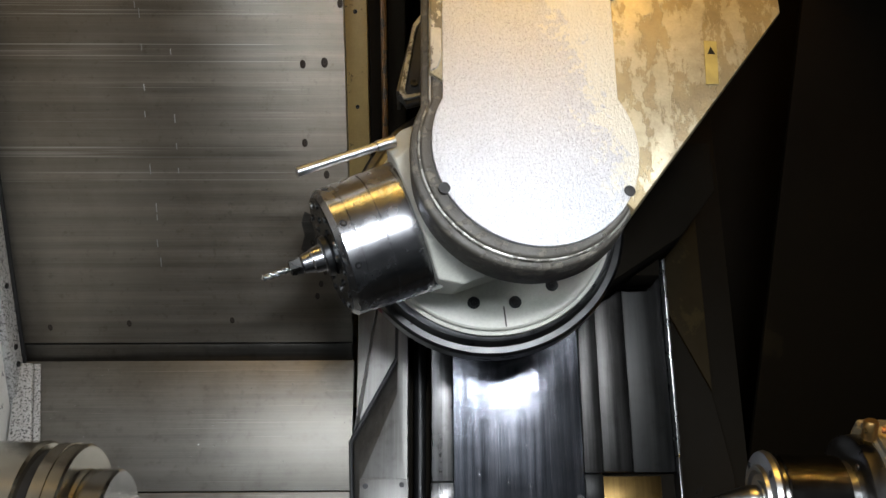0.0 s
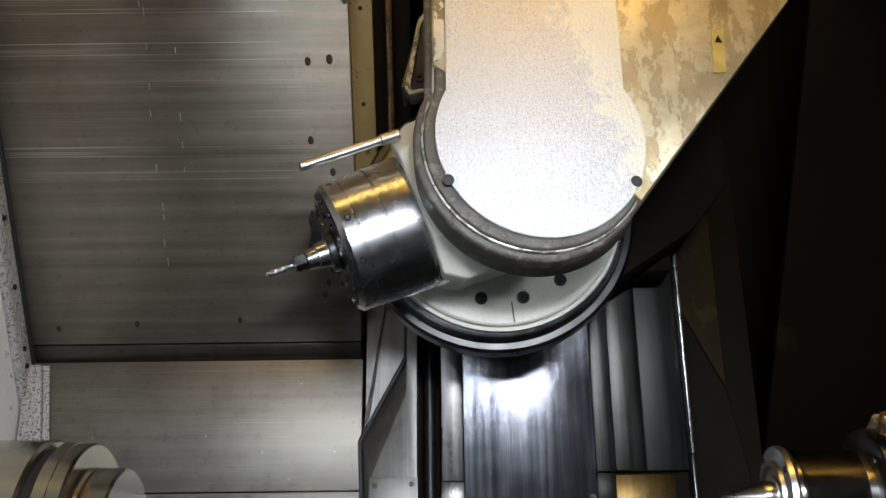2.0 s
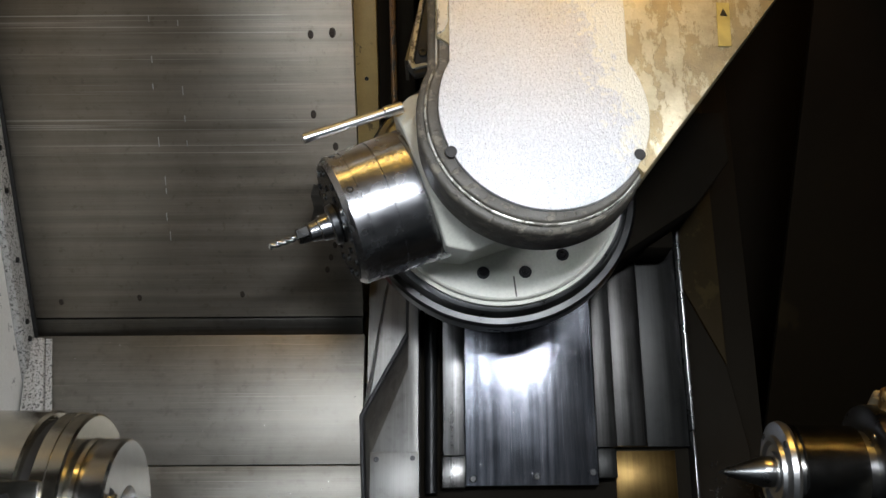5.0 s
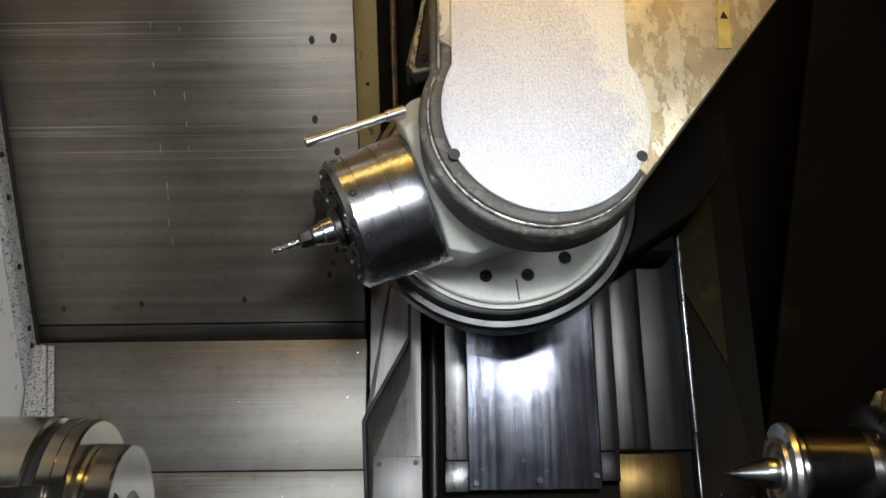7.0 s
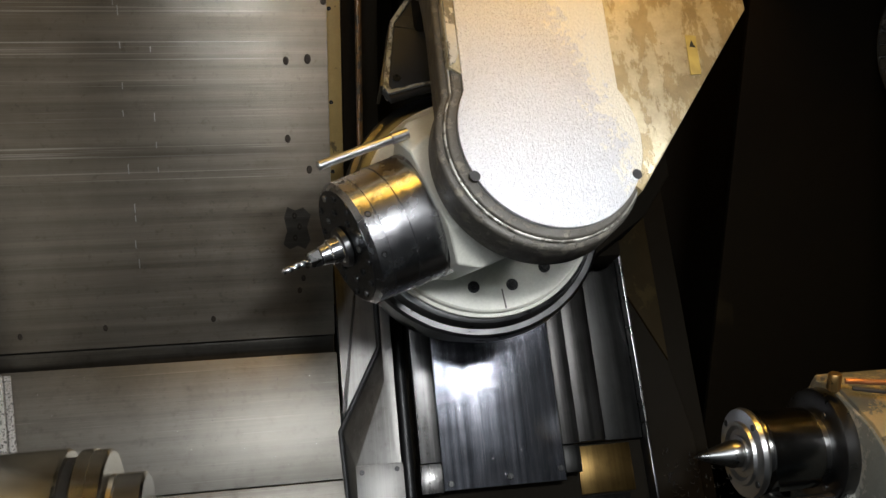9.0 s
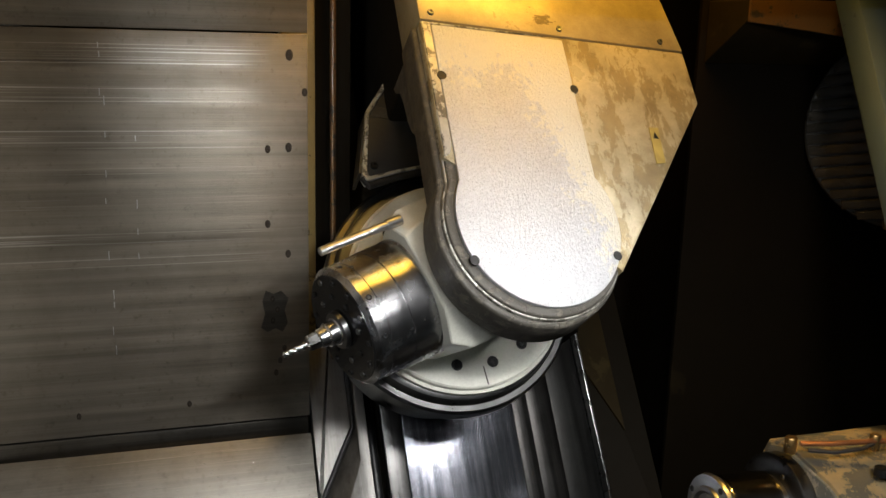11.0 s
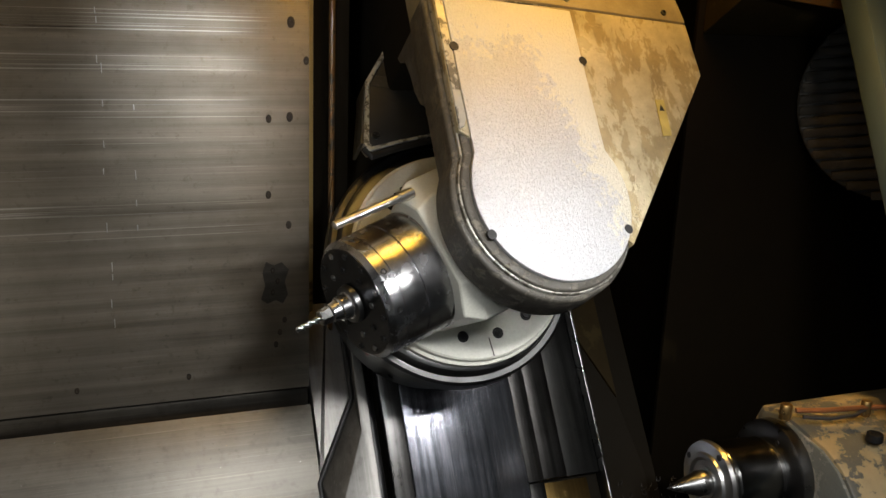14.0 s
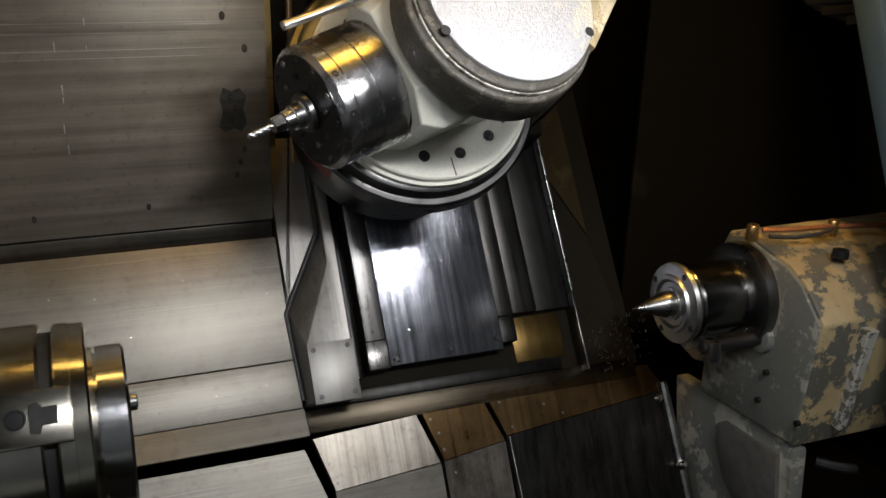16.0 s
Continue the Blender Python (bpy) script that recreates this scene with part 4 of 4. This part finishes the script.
part("casting", prism([(-0.035, 0.110), (-0.105, 0.099), (-0.150, 0.080), (-0.212, 0.022), (-0.205, -0.12), (-0.190, -0.240), (0.10, -0.270), (0.098, -0.14), (0.12, 0.0), (0.075, 0.105), (0.02, 0.120)],
                       END, 1.62, 0.006, 2, None, "yzx"), TAIL_PAINT, tail)
part("end_face", prism([(-0.033, 0.102), (-0.103, 0.092), (-0.145, 0.074), (-0.206, 0.018), (-0.198, -0.12), (-0.184, -0.232), (0.086, -0.262), (0.084, -0.130), (0.11, 0.0), (0.06, 0.10), (0.02, 0.112)], END - 0.006, END + 0.004, 0.003, 2, None, "yzx"), TAIL_GREY, tail, "grey end face with flaking paint")
part("collar", lathe([(END - 0.034, 0.064), (END - 0.033, 0.097), (END - 0.030, 0.103), (END - 0.010, 0.104), (END - 0.004, 0.102)], IDENT, 64), DARK_STEEL, tail, "dark steel collar round the quill")
part("quill", lathe([(0.95, 0.05), (0.95, 0.062), (END, 0.062)], IDENT, 64), RING_STEEL, tail, "ground steel quill")
part("quill_sleeve", lathe([(0.925, 0.060), (0.925, 0.073), (0.930, 0.0745), (0.932, 0.072), (0.935, 0.0745), (0.942, 0.0745), (0.943, 0.0725), (1.006, 0.0725), (1.007, 0.0710), (1.030, 0.0710), (1.032, 0.064)], IDENT, 64), SLEEVE_STEEL, tail, "polished sleeve of the live centre")
part("point", lathe([(0.818, 0.0), (0.830, 0.0050), (0.831, 0.0062), (0.886, 0.0235), (0.8875, 0.0245), (0.903, 0.0245)], IDENT, 48), RING_STEEL, tail, "dark ground cone with a bright tip")
lc = part("live_center", lathe([(0.9025, 0.0), (0.9025, 0.0246), (0.903, 0.031), (0.907, 0.032), (0.907, 0.042), (0.902, 0.048), (0.902, 0.055), (0.908, 0.057), (0.910, 0.077), (0.918, 0.079), (0.924, 0.076), (0.93, 0.060)], IDENT, 72), BRIGHT, tail, "bright flange of the live centre")
for deg in (10, 100, 190, 280):
    a = radians(deg + 12)
    part("hole", lathe([(-0.001, 0.006), (0.0012, 0.006), (0.0012, 0)], Matrix.Translation((0.9092, 0.068 * math.cos(a), 0.068 * math.sin(a))) @ pose(0, 0, 0, 0, 0, 180), 14), RUBBER, lc)
part("guide_rod", lathe([(0.93, 0.010), (0.932, 0.012), (END + 0.01, 0.0135)], Matrix.Translation((0, -0.075, -0.062)), 24), BLACK, tail, "black guide rod")
part("rod_boss", lathe([(END - 0.022, 0.022), (END - 0.020, 0.028), (END, 0.030)], Matrix.Translation((0, -0.075, -0.062)), 28), TAIL_GREY, tail)
part("rod_bracket", prism([(0.0, -0.05), (-0.05, -0.05), (-0.095, -0.045), (-0.10, -0.085), (-0.05, -0.10), (0.0, -0.09)], 0.935, 0.96, 0.004, 2, None, "yzx"), RING_STEEL, tail)
part("pipe", tube([(1.07, -0.03, 0.142), (1.12, -0.05, 0.145), (1.20, -0.07, 0.150), (1.30, -0.09, 0.150), (1.50, -0.10, 0.150)], 0.005), COPPER, tail, "thin copper oil pipe")
part("fitting", prism([(0.0125 * math.cos(k * math.tau / 6) - 0.015, 0.0125 * math.sin(k * math.tau / 6) + 1.06) for k in range(6)], 0.118, 0.150, 0.002, 1, None, "yxz"), BRASS, tail, "brass pipe fitting")
part("fitting", prism([(0.011 * math.cos(k * math.tau / 6) - 0.066, 0.011 * math.sin(k * math.tau / 6) + 1.205) for k in range(6)], 0.130, 0.162, 0.002, 1, None, "yxz"), BRASS, tail, "brass pipe fitting")
part("return_pipe", tube([(1.075, -0.045, 0.135), (1.12, -0.064, 0.134), (1.17, -0.074, 0.140), (1.20, -0.070, 0.146)], 0.004), RUBBER, tail, "dark oily hose")
part("cap", lathe([(0.0, 0.016), (0.014, 0.015), (0.016, 0.010), (0.016, 0)], turned_at(1.18, -0.12, 0.108), 20), BLACK, tail)
for y, z in ((-0.10, -0.125), (-0.20, -0.18), (-0.09, -0.19)):
    part("bolt", lathe([(-0.008, 0.006), (0.0, 0.006), (0.0, 0)], Matrix.Translation((END - 0.006, y, z)), 14), BLACK, tail)
for y, z, r in ((-0.02, 0.072, 0.005), (-0.052, -0.052, 0.005)):
    part("collar_bolt", lathe([(END - 0.036, 0.0), (END - 0.0355, r), (END - 0.03, r)], Matrix.Translation((0, y, z)), 14), RING_STEEL, tail)

part("front_strip", prism([(1.166, 0.008), (1.192, 0.006), (1.178, -0.200), (1.160, -0.207)], lambda a, b: -0.232 - b * 0.085, lambda a, b: -0.205 - b * 0.085, 0.002, 1, None, "xzy"), RIDGE_CREAM, tail, "pale upright edge strip on the casting")
base = thing("bed_pedestal", "dark green-grey pedestal with a curved hatch beside the bed", "pedestal")
part("casting", prism([(1.69, 0.768), (1.31, 0.800), (1.27, 0.40), (1.62, 0.40)], 1.09, 1.125, 0.006, 2, None, "yzx"), TAIL_GREY, base)
part("rail", tube([(1.055, 1.69, 0.755), (1.075, 1.56, 0.50)], 0.012), RING_STEEL, base, "bright guard edge")
part("hatch", prism([(1.52, 0.742), (1.50, 0.758), (1.34, 0.772), (1.31, 0.60), (1.40, 0.58), (1.48, 0.63), (1.52, 0.70)], 1.080, 1.091, 0.003, 2, None, "yzx"), HATCH_GREY, base, "grey hatch plate")
part("red_label", prism([(1.36, 0.66), (1.31, 0.67), (1.31, 0.60), (1.36, 0.59)], 1.077, 1.0805, 0.0, 1, None, "yzx"), RED, base, "faded red label")
part("lever", tube([(1.13, 1.29, 0.78), (1.16, 1.26, 0.78), (1.19, 1.25, 0.775)], 0.010), BLACK, base)

# ---- right side: door post, roof rail and steady roller ----
post = thing("door_post", "grey-green painted steel post of the cabin door", "post")
post.matrix_world = pose(1.158, 0.503, -0.10, -28.0, 1.5, 0)
part("column", box(0.0, 0.16, 0.0, 0.06, 0.30, 2.85, 0.008), POST_GREY, post)
part("inner_edge", box(0.162, 0.19, 0.01, 0.05, 0.30, 2.85, 0.004), DARK_STEEL, post)
rail = thing("roof_rail", "grey steel rail under the cabin roof", "rail")
part("bar", box(0.60, 1.90, 1.36, 1.46, 2.03, 2.10, 0.006), POST_GREY, rail)
duct = thing("roof_duct", "painted duct under the cabin roof with an amber-lit front", "duct")
part("box", prism([(1.70, 1.993), (1.70, 1.953), (1.836, 1.869), (1.836, 1.993)], 1.036, 1.90, 0.002, 1, None, "yzx"), DARK_BROWN, duct)
# The amber light on the duct is painted as this strip's colour.
part("front_strip", prism([(1.034, 1.995), (1.034, 1.951), (1.42, 1.912), (1.42, 1.995)], 1.692, 1.699, 0.001, 1, None, "xzy"), BACK_AMBER_LIT, duct, "front strip with amber light in its colour")
roller = thing("ribbed_cap", "dark round ribbed cap, wet with drops, on the cabin wall", "cap")
roller.matrix_world = Matrix.Translation((1.462, 1.70, 1.745)) @ pose(0, 0, 0, 0, -9, -38)
part("disc", lathe([(-0.05, 0.196), (-0.003, 0.212), (0.0, 0.209), (0.0, 0)], TO_CAM, 64), GUARD_DARK, roller)
for k in range(-8, 9):
    half = math.sqrt(max(0.0, 0.207 ** 2 - (k * 0.0245) ** 2))
    if half > 0.03:
        part("rib", box(-half, half, -0.007, 0.001, k * 0.0245 - 0.010, k * 0.0245 + 0.009, 0.002), GUARD_DARK, roller)
wet = random.Random(7)
db = bmesh.new()
for i in range(70):
    a, rr = wet.uniform(0, math.tau), 0.205 * math.sqrt(wet.random())
    bmesh.ops.create_icosphere(db, subdivisions=1, radius=wet.uniform(0.0008, 0.002), matrix=Matrix.Translation((rr * math.cos(a), -0.0072, rr * math.sin(a))))
tagged(part("drops", db, CHROME, roller), "bright coolant drops", "", "", "stuff")
part("arm", tube([(0.0, 0.03, 0.0), (0.10, 0.16, 0.0), (0.22, 0.46, 0.0), (0.30, 0.52, 0.0)], 0.05, 16), GUARD_DARK, roller)

# ---- loose swarf and coolant drops ----
rnd = random.Random(11)
sw = bmesh.new()
for i in range(60):
    u, v = rnd.uniform(0.90, 1.05), rnd.uniform(-0.10, 0.02)
    a, r = rnd.uniform(0, 6.28), rnd.uniform(0.001, 0.0025)
    pts = [(u + 0.004 * k * math.cos(a) * 0.5 + r * math.cos(k * 1.9), v + 0.004 * k * math.sin(a) * 0.5 + r * math.sin(k * 1.9), -0.026 + 0.0015 * k) for k in range(5)]
    tube(pts, 0.0006, 4, sw)
swarf = part("swarf", sw, BRIGHT)
swarf.matrix_world = SLANT
tagged(swarf, "bright curled metal chips lying on the bed", "swarf", "", "stuff")
dr = bmesh.new()
for i in range(130):
    u, v, w = (rnd.uniform(-0.40, 0.22), rnd.uniform(-0.05, 0.26), 0.0203) if i % 3 else (rnd.uniform(0.44, 0.67), rnd.uniform(0.0, 0.25), 0.0003)
    r = rnd.uniform(0.0004, 0.0009)
    bmesh.ops.create_icosphere(dr, subdivisions=1, radius=r, matrix=Matrix.Translation((u, v, w)) @ Matrix.Diagonal((1, 1 + rnd.random(), 0.5, 1)))
drops = part("coolant_drops", dr, CHROME)
drops.matrix_world = SLANT
tagged(drops, "small coolant drops on the steel sheets", "drops", "", "stuff")
